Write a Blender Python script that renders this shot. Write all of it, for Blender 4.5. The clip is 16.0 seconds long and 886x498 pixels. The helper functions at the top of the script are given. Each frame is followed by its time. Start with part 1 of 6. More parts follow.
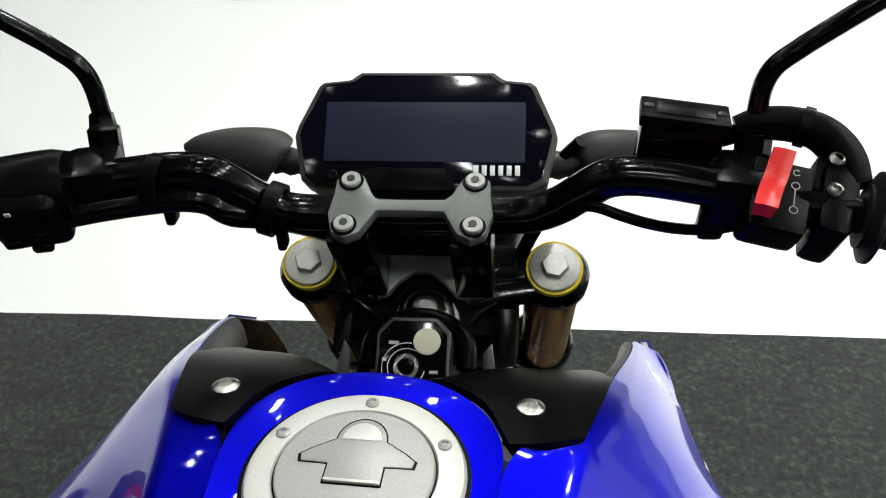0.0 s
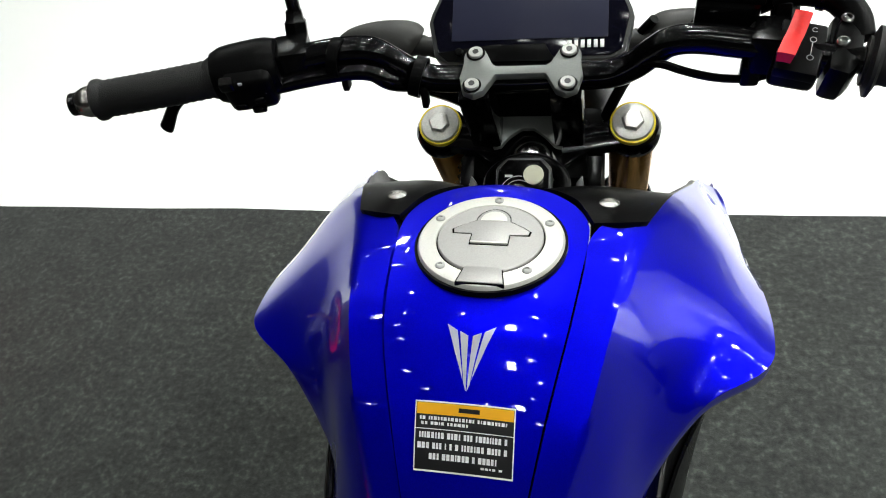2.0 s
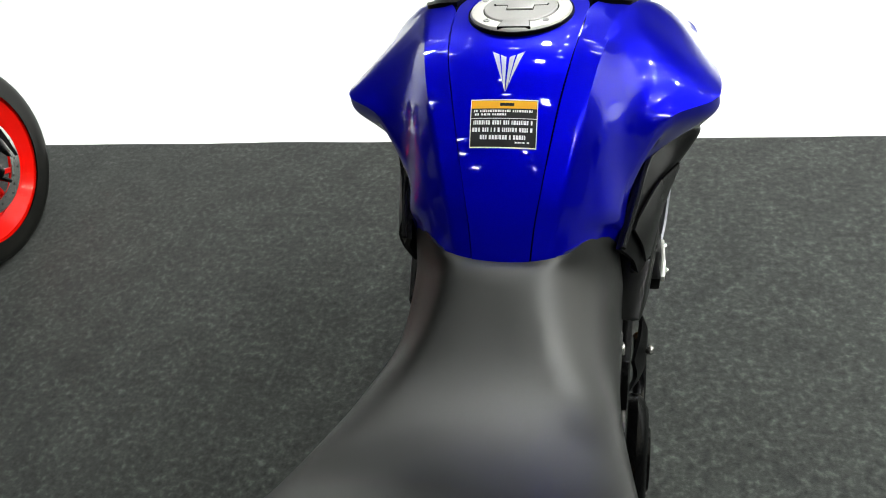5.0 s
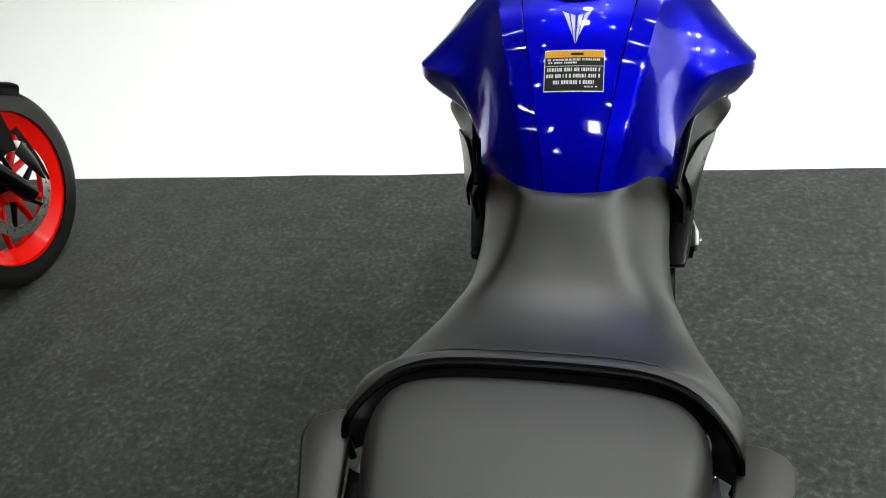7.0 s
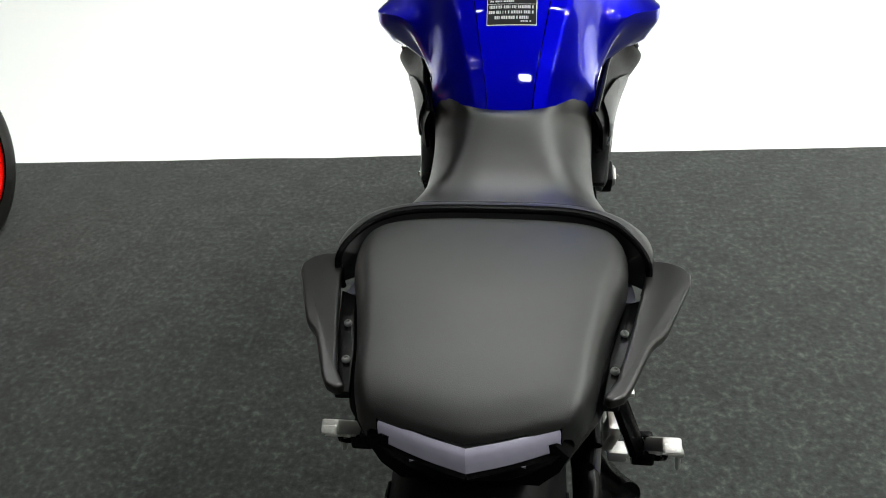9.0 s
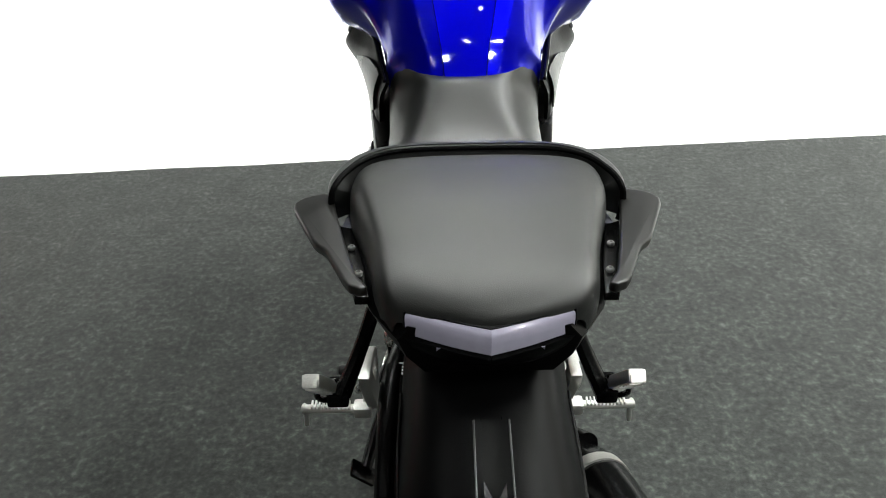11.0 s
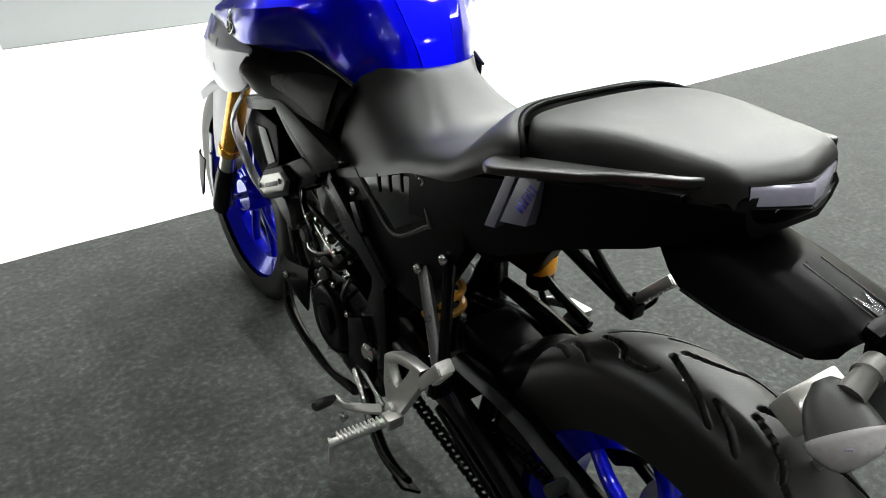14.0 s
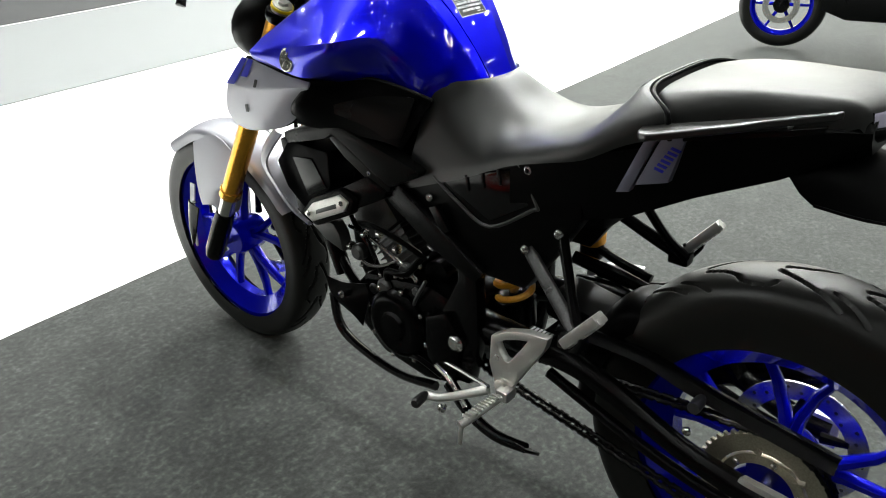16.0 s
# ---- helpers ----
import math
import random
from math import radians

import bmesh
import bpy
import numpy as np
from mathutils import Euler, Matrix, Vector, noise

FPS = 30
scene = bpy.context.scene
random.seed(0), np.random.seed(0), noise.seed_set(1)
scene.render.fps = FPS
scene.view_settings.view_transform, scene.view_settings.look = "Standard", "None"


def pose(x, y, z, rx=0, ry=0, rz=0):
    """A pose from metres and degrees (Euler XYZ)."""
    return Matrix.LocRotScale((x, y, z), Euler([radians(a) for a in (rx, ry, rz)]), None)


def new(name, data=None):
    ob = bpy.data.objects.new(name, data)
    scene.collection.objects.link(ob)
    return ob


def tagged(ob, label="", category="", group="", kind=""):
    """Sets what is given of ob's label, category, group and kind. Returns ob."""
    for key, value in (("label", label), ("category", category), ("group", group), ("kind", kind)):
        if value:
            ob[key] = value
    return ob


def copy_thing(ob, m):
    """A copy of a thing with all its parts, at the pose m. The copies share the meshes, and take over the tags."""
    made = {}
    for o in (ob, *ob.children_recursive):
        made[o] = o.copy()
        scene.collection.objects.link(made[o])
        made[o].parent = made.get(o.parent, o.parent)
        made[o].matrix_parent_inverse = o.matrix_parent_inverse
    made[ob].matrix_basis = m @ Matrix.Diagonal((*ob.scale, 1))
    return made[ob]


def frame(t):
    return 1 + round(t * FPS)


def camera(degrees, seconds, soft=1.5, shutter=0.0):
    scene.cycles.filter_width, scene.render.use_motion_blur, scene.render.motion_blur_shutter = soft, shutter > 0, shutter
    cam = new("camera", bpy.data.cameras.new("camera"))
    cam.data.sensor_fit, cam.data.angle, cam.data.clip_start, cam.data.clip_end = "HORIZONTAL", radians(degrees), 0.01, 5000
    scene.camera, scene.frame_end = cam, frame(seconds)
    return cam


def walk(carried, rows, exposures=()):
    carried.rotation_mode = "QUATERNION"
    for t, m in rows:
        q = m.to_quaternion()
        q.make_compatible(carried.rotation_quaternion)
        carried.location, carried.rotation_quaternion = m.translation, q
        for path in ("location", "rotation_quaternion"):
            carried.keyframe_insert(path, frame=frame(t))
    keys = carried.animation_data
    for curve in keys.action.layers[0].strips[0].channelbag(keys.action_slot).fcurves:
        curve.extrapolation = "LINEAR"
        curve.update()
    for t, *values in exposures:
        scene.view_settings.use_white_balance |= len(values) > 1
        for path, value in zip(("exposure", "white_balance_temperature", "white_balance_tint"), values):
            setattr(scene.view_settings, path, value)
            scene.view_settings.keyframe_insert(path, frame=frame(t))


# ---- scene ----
cam = camera(59.1, 16.0, soft=1.0)
METRES, EYE, TILT, LEAN, TURN = 2.3, 1.341, -37.5, 2.6, 6.4
ROWS = [
    (0.0, 0.0, 0.0, 0.0, 0.0, 0.0, -0.0),
    (0.5, -0.0031, -0.0124, 0.0035, 2.16, -3.44, -0.62),
    (1.0, -0.0032, -0.0365, 0.0021, 3.55, -4.54, -0.13),
    (1.5, -0.0054, -0.0613, -0.009, 5.06, -5.58, 0.77),
    (2.0, -0.0041, -0.0834, -0.0224, 6.68, -6.26, 1.29),
    (2.5, -0.0058, -0.0996, -0.0431, 8.2, -6.84, 1.22),
    (3.0, -0.008, -0.1202, -0.0608, 8.4, -7.57, 0.78),
    (3.5, -0.0078, -0.148, -0.0736, 8.65, -7.79, 1.15),
    (4.0, -0.0045, -0.1688, -0.087, 8.7, -7.53, 1.37),
    (4.5, -0.0019, -0.1891, -0.102, 8.64, -6.81, 1.28),
    (5.0, -0.0026, -0.2073, -0.1196, 8.24, -5.79, 1.29),
    (7.5, -0.0496, -0.2673, -0.2007, 6.04, 1.09, 0.42),
    (8.0, -0.0512, -0.2801, -0.2153, 4.67, 1.73, 0.24),
    (8.5, -0.0534, -0.2978, -0.2327, 2.78, 1.57, 0.8),
    (9.0, -0.0586, -0.3223, -0.2508, 1.25, 1.32, 1.23),
    (9.5, -0.0648, -0.34, -0.2675, -0.01, 1.54, 1.38),
    (10.0, -0.0713, -0.3539, -0.2806, -0.83, 1.99, 1.73),
    (12.5, -0.1957, -0.2919, -0.2986, -16.6, 3.33, 10.41),
    (13.0, -0.2467, -0.2776, -0.2926, -20.5, 2.73, 13.34),
    (13.5, -0.3001, -0.2685, -0.2881, -27.17, 2.7, 16.87),
    (14.0, -0.354, -0.2618, -0.2844, -34.4, 1.38, 20.55),
    (14.5, -0.4001, -0.2509, -0.2812, -38.03, 0.64, 23.48),
    (15.0, -0.4392, -0.2305, -0.2742, -40.51, 0.75, 24.52),
    (15.5, -0.4841, -0.2032, -0.2566, -44.35, -0.68, 27.73),
    (16.0, -0.5309, -0.1891, -0.2333, -48.14, -1.91, 30.39),
]
EXPOSURES = [(0.0, -1.02), (1.6, -0.84), (3.0, -0.30), (4.5, -0.32), (7.5, -0.72), (9.5, -0.54), (10.0, -0.30), (13.0, -0.06), (14.5, 0.10), (16.0, 0.22)]
walk(cam, [(t, pose(0.083, 0.5, EYE, TILT, LEAN, TURN) @ pose(METRES * x, METRES * y, METRES * z, 90 + pitch, roll, yaw)) for t, x, y, z, yaw, pitch, roll in ROWS], EXPOSURES)

# ---------------------------------------------------------------- light
world = bpy.data.worlds.new("hall_air")
scene.world = world
world.use_nodes = True
world.node_tree.nodes["Background"].inputs["Color"].default_value = (0.9, 0.95, 1.0, 1)
world.node_tree.nodes["Background"].inputs["Strength"].default_value = 0.02


def panel_lamp(x, y, watts):
    """The light of one hanging lamp panel, also used for added lamps."""
    data = bpy.data.lights.new("panel_lamp", "AREA")
    data.shape, data.size, data.size_y, data.energy, data.color = "RECTANGLE", 0.14, 0.4, watts, (0.965, 1.0, 0.955)
    new("panel_lamp", data).matrix_basis = Matrix.Translation((x, y, 4.97))


for x, row in ((-3.2, (4, 5, 10, 60, 85)), (0.0, (16, 18, 46, 160, 58)), (3.2, (90, 150, 200, 150, 110)), (6.4, (0, 40, 100, 220, 370)), (9.6, (0, 0, 120, 340, 220))):
    for y, watts in zip((-4.6, -1.8, 1.0, 3.8, 6.6), row):
        if watts:
            panel_lamp(x, y, watts)
# Extra far lamps without fixtures, added for sheen on the grab rails.
for x in (-1.6, 1.6, 4.8):
    panel_lamp(x, 11.6, 110)
# Added lamps that brighten the unseen cream wall.
for y in (4.5, 8.0):
    panel_lamp(12.2, y, 190)

# ---------------------------------------------------------------- helpers
LEAN_BIKE = pose(-0.0238, 0, -0.0009, 0, 1.3, 0)
STEER = Matrix.Identity(4)
LOWER = Matrix.Translation((0, .0125, .0115))
COVERS = LOWER @ Matrix.Diagonal((.93, 1, 1, 1))


def finish(name, bm, mat, parent=None, label="", angle=38):
    bmesh.ops.recalc_face_normals(bm, faces=bm.faces)
    me = bpy.data.meshes.new(name)
    bm.to_mesh(me)
    bm.free()
    me.materials.append(mat)
    me.shade_smooth()
    me.set_sharp_from_angle(angle=radians(angle))
    ob = new(name, me)
    if parent is not None:
        ob.parent = parent
        if not parent.parent and parent.type == "EMPTY":
            ob.matrix_basis = STEER
    if label:
        ob["label"] = label
    return ob


def part(name, bm, mat, parent, label="", angle=38):
    return finish(name, bm, mat, parent, label, angle)


def empty(name, m=None):
    ob = new(name)
    ob.empty_display_size = 0.1
    if m is not None:
        ob.matrix_basis = m
    return ob


def add(bm, verts, faces):
    vs = [bm.verts.new(v) for v in verts]
    for f in faces:
        try:
            bm.faces.new([vs[i] for i in f])
        except ValueError:
            pass
    return vs


def catmull(pts, n):
    """Points of a smooth line through pts, n to a span."""
    p = [np.array(q, float) for q in pts]
    p = [2 * p[0] - p[1]] + p + [2 * p[-1] - p[-2]]
    out = []
    for i in range(1, len(p) - 2):
        a, b, c, d = p[i - 1:i + 3]
        for k in range(n):
            t = k / n
            out.append(0.5 * (2 * b + (c - a) * t + (2 * a - 5 * b + 4 * c - d) * t * t + (3 * b - a - 3 * c + d) * t ** 3))
    out.append(p[-2])
    return out


def smooth_rows(rows, nu, nv, creases=()):
    """A fine net through rows of points, folded along the columns named in creases."""
    stops = [0, *creases, len(rows[0]) - 1]
    fine = [[p for i, (a, b) in enumerate(zip(stops, stops[1:])) for p in catmull(r[a:b + 1], nv)[(i > 0):]] for r in rows]
    cols = [catmull([r[j] for r in fine], nu) for j in range(len(fine[0]))]
    return [[c[i] for c in cols] for i in range(len(cols[0]))]


def sheet(bm, rows):
    m, n = len(rows), len(rows[0])
    add(bm, [tuple(p) for r in rows for p in r],
        [(i * n + j, i * n + j + 1, (i + 1) * n + j + 1, (i + 1) * n + j) for i in range(m - 1) for j in range(n - 1)])


def shell(rows, thick, nu=4, nv=4, flip=1, creases=()):
    """A curved panel of some thickness through rows of points."""
    bm = bmesh.new()
    sheet(bm, smooth_rows([[(flip * p[0], p[1], p[2]) for p in r] for r in rows], nu, nv, creases))
    bmesh.ops.recalc_face_normals(bm, faces=bm.faces)
    if thick:
        bmesh.ops.solidify(bm, geom=bm.faces[:], thickness=thick)
    return bm


def full_rows(rows):
    """Half rows from the middle line outwards, made whole by mirroring."""
    return [[(-p[0], p[1], p[2]) for p in r[:0:-1]] + list(r) for r in rows]


def ring_loft(bm, rings, caps=True):
    n = len(rings[0])
    vs = [bm.verts.new(tuple(p)) for r in rings for p in r]
    for i in range(len(rings) - 1):
        for j in range(n):
            k = (j + 1) % n
            bm.faces.new((vs[i * n + j], vs[i * n + k], vs[(i + 1) * n + k], vs[(i + 1) * n + j]))
    if caps:
        bm.faces.new(vs[:n][::-1])
        bm.faces.new(vs[-n:])


def axes(d):
    d = Vector(d).normalized()
    u = d.orthogonal().normalized()
    return u, d.cross(u), d


def tube(bm, pts, r, seg=10, n=0, flat=1.0):
    """A round bar along pts; r is one radius or one for each point."""
    rs = list(r) if isinstance(r, (list, tuple)) else [r] * len(pts)
    if n:
        q = catmull([(*p, w) for p, w in zip(pts, rs)], n)
        pts, rs = [tuple(float(c) for c in v[:3]) for v in q], [float(v[3]) for v in q]
    pts = [Vector(p) for p in pts]
    u, v, _ = axes(pts[1] - pts[0])
    rings = []
    for i, p in enumerate(pts):
        d = (pts[min(i + 1, len(pts) - 1)] - pts[max(i - 1, 0)]).normalized()
        u = (u - d * u.dot(d)).normalized()
        v = d.cross(u)
        rings.append([p + rs[i] * (math.cos(a) * u + flat * math.sin(a) * v) for a in (2 * math.pi * k / seg for k in range(seg))])
    ring_loft(bm, rings)


def turned(bm, profile, origin, d, seg=24):
    """A turned piece: profile of (height along d, radius)."""
    u, v, w = axes(d)
    o = Vector(origin)
    rings = [[o + w * h + max(r, 1e-4) * (math.cos(a) * u + math.sin(a) * v) for a in (2 * math.pi * k / seg for k in range(seg))] for h, r in profile]
    ring_loft(bm, rings)


def hoop(bm, profile, y, z, seg=96, x0=0.0):
    """A closed profile of (x, radius) turned round the axle at y, z."""
    n = len(profile)
    vs = [[bm.verts.new((x0 + x, y + r * math.cos(a), z + r * math.sin(a))) for x, r in profile] for a in (2 * math.pi * k / seg for k in range(seg))]
    for i in range(seg):
        for j in range(n):
            a, b = vs[i], vs[(i + 1) % seg]
            k = (j + 1) % n
            bm.faces.new((a[j], a[k], b[k], b[j]))


def bevelled(bm, w, seg=2):
    if w:
        es = [e for e in bm.edges if len(e.link_faces) == 2 and e.calc_face_angle(0) > 0.5]
        bmesh.ops.bevel(bm, geom=es, offset=w, segments=seg, affect="EDGES", clamp_overlap=True, profile=0.6)


def plate(poly, x0, x1, w=0.003, shrink=1.0, lean=0.0):
    """A slab with outline poly of (y, z) between x0 and x1; shrink pulls in the x1 side, lean narrows it to the rear."""
    bm = bmesh.new()
    cy, cz = np.mean([p[0] for p in poly]), np.mean([p[1] for p in poly])
    a = [bm.verts.new((x0, y, z)) for y, z in poly]
    b = [bm.verts.new((x1 - math.copysign(max(0.0, .80 - y) * lean, x1), cy + (y - cy) * shrink, cz + (z - cz) * shrink)) for y, z in poly]
    bm.faces.new(a)
    bm.faces.new(b[::-1])
    for i in range(len(poly)):
        k = (i + 1) % len(poly)
        bm.faces.new((a[i], b[i], b[k], a[k]))
    bmesh.ops.recalc_face_normals(bm, faces=bm.faces)
    bevelled(bm, w)
    return bm


def block(size, m, w=0.003, seg=2):
    bm = bmesh.new()
    bmesh.ops.create_cube(bm, size=1.0)
    bmesh.ops.scale(bm, vec=size, verts=bm.verts)
    bevelled(bm, w, seg)
    bm.transform(m)
    return bm


def face_plate(poly, m, depth, w=0.002):
    """A slab whose outline poly of (u, v) lies in the xy plane of m."""
    bm = bmesh.new()
    a = [bm.verts.new((u, v, 0)) for u, v in poly]
    b = [bm.verts.new((u, v, -depth)) for u, v in poly]
    bm.faces.new(a)
    bm.faces.new(b[::-1])
    for i in range(len(poly)):
        k = (i + 1) % len(poly)
        bm.faces.new((a[i], b[i], b[k], a[k]))
    bmesh.ops.recalc_face_normals(bm, faces=bm.faces)
    bevelled(bm, w)
    bm.transform(m)
    return bm


def roofed(poly, height, thick, w=0.002, s=1):
    """A slab over the plan outline poly of (x, y) whose top follows height(x, y)."""
    bm = bmesh.new()
    a = [bm.verts.new((s * x, y, height(x, y))) for x, y in poly]
    b = [bm.verts.new((s * x, y, height(x, y) - thick)) for x, y in poly]
    bm.faces.new(a)
    bm.faces.new(b[::-1])
    for i in range(len(poly)):
        k = (i + 1) % len(poly)
        bm.faces.new((a[i], b[i], b[k], a[k]))
    bmesh.ops.recalc_face_normals(bm, faces=bm.faces)
    bevelled(bm, w, 3)
    return bm


def one(fn, *a, **k):
    bm = bmesh.new()
    fn(bm, *a, **k)
    return bm


def bolt(p, d, r, mat, parent, h=None, name="bolt"):
    """A button head screw with its socket."""
    h = h or r * 0.8
    bm = one(turned, [(-h, r * 0.55), (0, r), (h * 0.45, r), (h * 0.9, r * 0.75), (h, r * 0.5), (h * 0.35, r * 0.42), (h * 0.3, 0)], p, d, 14)
    return part(name, bm, mat, parent)


def frame_of(origin, normal, up=(0, 0, 1)):
    """A pose whose z is the normal and whose y lies nearest to up."""
    z = Vector(normal).normalized()
    y = (Vector(up) - z * z.dot(Vector(up))).normalized()
    x = y.cross(z)
    return Matrix(((x.x, y.x, z.x, origin[0]), (x.y, y.y, z.y, origin[1]), (x.z, y.z, z.z, origin[2]), (0, 0, 0, 1)))


def flip(pts, s):
    return [(s * p[0], *p[1:]) for p in pts]


# ---------------------------------------------------------------- materials
def material(name, colour, rough=0.5, metal=0.0, coat=0.0, grain=0.0, scale=200.0, bump=0.0, vary=0.12, stain=6.0, spec=0.5, coat_rough=0.03):
    """A surface with fine grain and broad wear, both in metres."""
    m = bpy.data.materials.new(name)
    m.use_nodes = True
    nt = m.node_tree
    b = nt.nodes["Principled BSDF"]
    co = nt.nodes.new("ShaderNodeTexCoord")
    fine = nt.nodes.new("ShaderNodeTexNoise")
    fine.inputs["Scale"].default_value = scale
    fine.inputs["Detail"].default_value = 4
    broad = nt.nodes.new("ShaderNodeTexNoise")
    broad.inputs["Scale"].default_value = stain
    broad.inputs["Detail"].default_value = 5
    for n in (fine, broad):
        nt.links.new(co.outputs["Object"], n.inputs["Vector"])
    hi = tuple(min(1.0, c * (1 + grain + vary)) for c in colour)
    lo = tuple(c * max(0.0, 1 - grain - vary) for c in colour)
    mixn = nt.nodes.new("ShaderNodeMath")
    mixn.operation = "MULTIPLY_ADD"
    tot = grain + vary if grain + vary else 1.0
    mixn.inputs[1].default_value = grain / tot
    scaled = nt.nodes.new("ShaderNodeMath")
    scaled.operation = "MULTIPLY"
    scaled.inputs[1].default_value = vary / tot
    nt.links.new(broad.outputs["Fac"], scaled.inputs[0])
    nt.links.new(fine.outputs["Fac"], mixn.inputs[0])
    nt.links.new(scaled.outputs[0], mixn.inputs[2])
    ramp = nt.nodes.new("ShaderNodeValToRGB")
    ramp.color_ramp.elements[0].position, ramp.color_ramp.elements[1].position = 0.3, 0.7
    ramp.color_ramp.elements[0].color, ramp.color_ramp.elements[1].color = (*lo, 1), (*hi, 1)
    nt.links.new(mixn.outputs[0], ramp.inputs["Fac"])
    nt.links.new(ramp.outputs["Color"], b.inputs["Base Color"])
    r = nt.nodes.new("ShaderNodeMapRange")
    r.inputs["From Min"].default_value, r.inputs["From Max"].default_value = 0.3, 0.7
    r.inputs["To Min"].default_value, r.inputs["To Max"].default_value = rough * 0.85, min(1.0, rough * 1.15)
    nt.links.new(broad.outputs["Fac"], r.inputs["Value"])
    nt.links.new(r.outputs["Result"], b.inputs["Roughness"])
    b.inputs["Metallic"].default_value = metal
    b.inputs["Coat Weight"].default_value = coat
    b.inputs["Coat Roughness"].default_value = coat_rough
    b.inputs["Specular IOR Level"].default_value = spec
    if bump:
        bn = nt.nodes.new("ShaderNodeBump")
        bn.inputs["Strength"].default_value = bump
        bn.inputs["Distance"].default_value = 0.002
        nt.links.new(fine.outputs["Fac"], bn.inputs["Height"])
        nt.links.new(bn.outputs["Normal"], b.inputs["Normal"])
    return m


def glow(name, colour, strength):
    m = bpy.data.materials.new(name)
    m.use_nodes = True
    b = m.node_tree.nodes["Principled BSDF"]
    b.inputs["Base Color"].default_value = (*colour, 1)
    b.inputs["Emission Color"].default_value = (*colour, 1)
    b.inputs["Emission Strength"].default_value = strength
    return m


BLUE = material("blue_paint", (0.0006, 0.0009, 0.56), 0.34, 0.75, 1.0, 0.1, 900, 0, 0.03, spec=0.03)
BLUE_RIM = material("blue_rim_paint", (0.002, 0.004, 0.50), 0.22, 0.5, 0.7, 0.08, 600, 0, 0.08, spec=0.1)
RED_RIM = material("red_rim_paint", (0.80, 0.004, 0.001), 0.3, 0.0, 0.7, 0.06, 600, 0, 0.08, spec=0.1)
SILVER_PAINT = material("silver_paint", (0.31, 0.31, 0.35), 0.36, 0.3, 0.4, 0.06, 900, 0, 0.05)
BADGE = material("badge_silver", (0.60, 0.60, 0.66), 0.35, 0.3, 0.3, 0.04, 900, 0, 0.04)
PLASTIC = material("black_plastic", (0.0012, 0.0012, 0.0013), 0.34, 0, 0, 0.2, 700, 0.08, 0.2, spec=0.06)
COVER = material("satin_black_cover", (0.0035, 0.0036, 0.0034), 0.28, 0, 0, 0.15, 700, 0.10, 0.15, spec=0.14)
GLOSS = material("gloss_black", (0.001, 0.001, 0.0012), 0.13, 0, 0.0, 0.05, 300, 0, 0.1, spec=0.28)
SATIN = material("satin_black_metal", (0.0012, 0.0012, 0.0013), 0.24, 0.0, 0, 0.1, 500, 0.04, 0.2, spec=0.12)
GREY_METAL = material("grey_anodised", (0.045, 0.046, 0.046), 0.36, 0.5, 0, 0.1, 500, 0.05, 0.12)
VINYL = material("seat_vinyl", (0.0036, 0.0039, 0.0033), 0.42, 0, 0, 0.2, 1400, 0.14, 0.16, spec=0.66)
RUBBER = material("tyre_rubber", (0.0055, 0.0055, 0.0046), 0.36, 0, 0, 0.15, 500, 0.1, 0.25, spec=0.30)
GRIP = material("grip_rubber", (0.006, 0.006, 0.006), 0.55, 0, 0, 0.2, 900, 0.3, 0.15, spec=0.35)
ALLOY = material("cast_alloy", (0.62, 0.61, 0.58), 0.38, 0.85, 0, 0.1, 500, 0.06, 0.12)
STEEL = material("bright_steel", (0.62, 0.61, 0.58), 0.24, 1.0, 0, 0.06, 400, 0.02, 0.12)
RAW_CHROME = material("dull_chrome", (0.34, 0.34, 0.33), 0.2, 1.0, 0, 0.06, 400, 0.02, 0.12)
RAW = material("sprocket_steel", (0.42, 0.39, 0.3), 0.36, 0.9, 0, 0.15, 300, 0.05, 0.2)
GREY_PLASTIC = material("grey_plastic", (0.10, 0.095, 0.088), 0.42, 0, 0, 0.1, 600, 0.06, 0.1)
ENGINE = material("engine_casting", (0.0010, 0.0010, 0.0011), 0.20, 0.0, 0, 0.25, 300, 0.2, 0.25, spec=0.06)
CASTING = material("raw_casting", (0.07, 0.07, 0.07), 0.30, 0.7, 0, 0.2, 250, 0.25, 0.25)
GOLD = material("gold_anodised", (0.85, 0.40, 0.04), 0.26, 0.9, 0.2, 0.05, 500, 0.02, 0.08)
YELLOW = material("yellow_spring", (0.80, 0.34, 0.01), 0.4, 0.0, 0.3, 0.08, 300, 0.02, 0.1)
YELLOW_RING = material("yellow_ring", (0.8, 0.62, 0.01), 0.35, 0, 0.2)
RED_SWITCH = material("red_switch", (0.75, 0.012, 0.01), 0.32, 0, 0.3, 0.05, 400, 0.05, 0.05)
CAP_RING = material("cap_ring_alloy", (0.62, 0.61, 0.57), 0.42, 0.35, 0, 0.05, 900, 0.03, 0.04)
CAP_MID = material("cap_brushed", (0.36, 0.35, 0.34), 0.45, 0.5, 0, 0.08, 900, 0.04, 0.05)
SCREEN = material("dark_display", (0.003, 0.003, 0.007), 0.08, 0, 0.0, 0.02, 50, 0, 0.05, spec=0.35)
LCD = material("display_glass", (0.013, 0.0145, 0.036), 0.40, 0, 0.0, 0.02, 60, 0, 0.06, spec=0.22)
LENS = material("clear_lens", (0.34, 0.32, 0.41), 0.16, 0.0, 0.8, 0.05, 80, 0.1, 0.08)
CLEAR = material("white_lens", (0.48, 0.46, 0.46), 0.2, 0.0, 0.8, 0.08, 120, 0.3, 0.1)
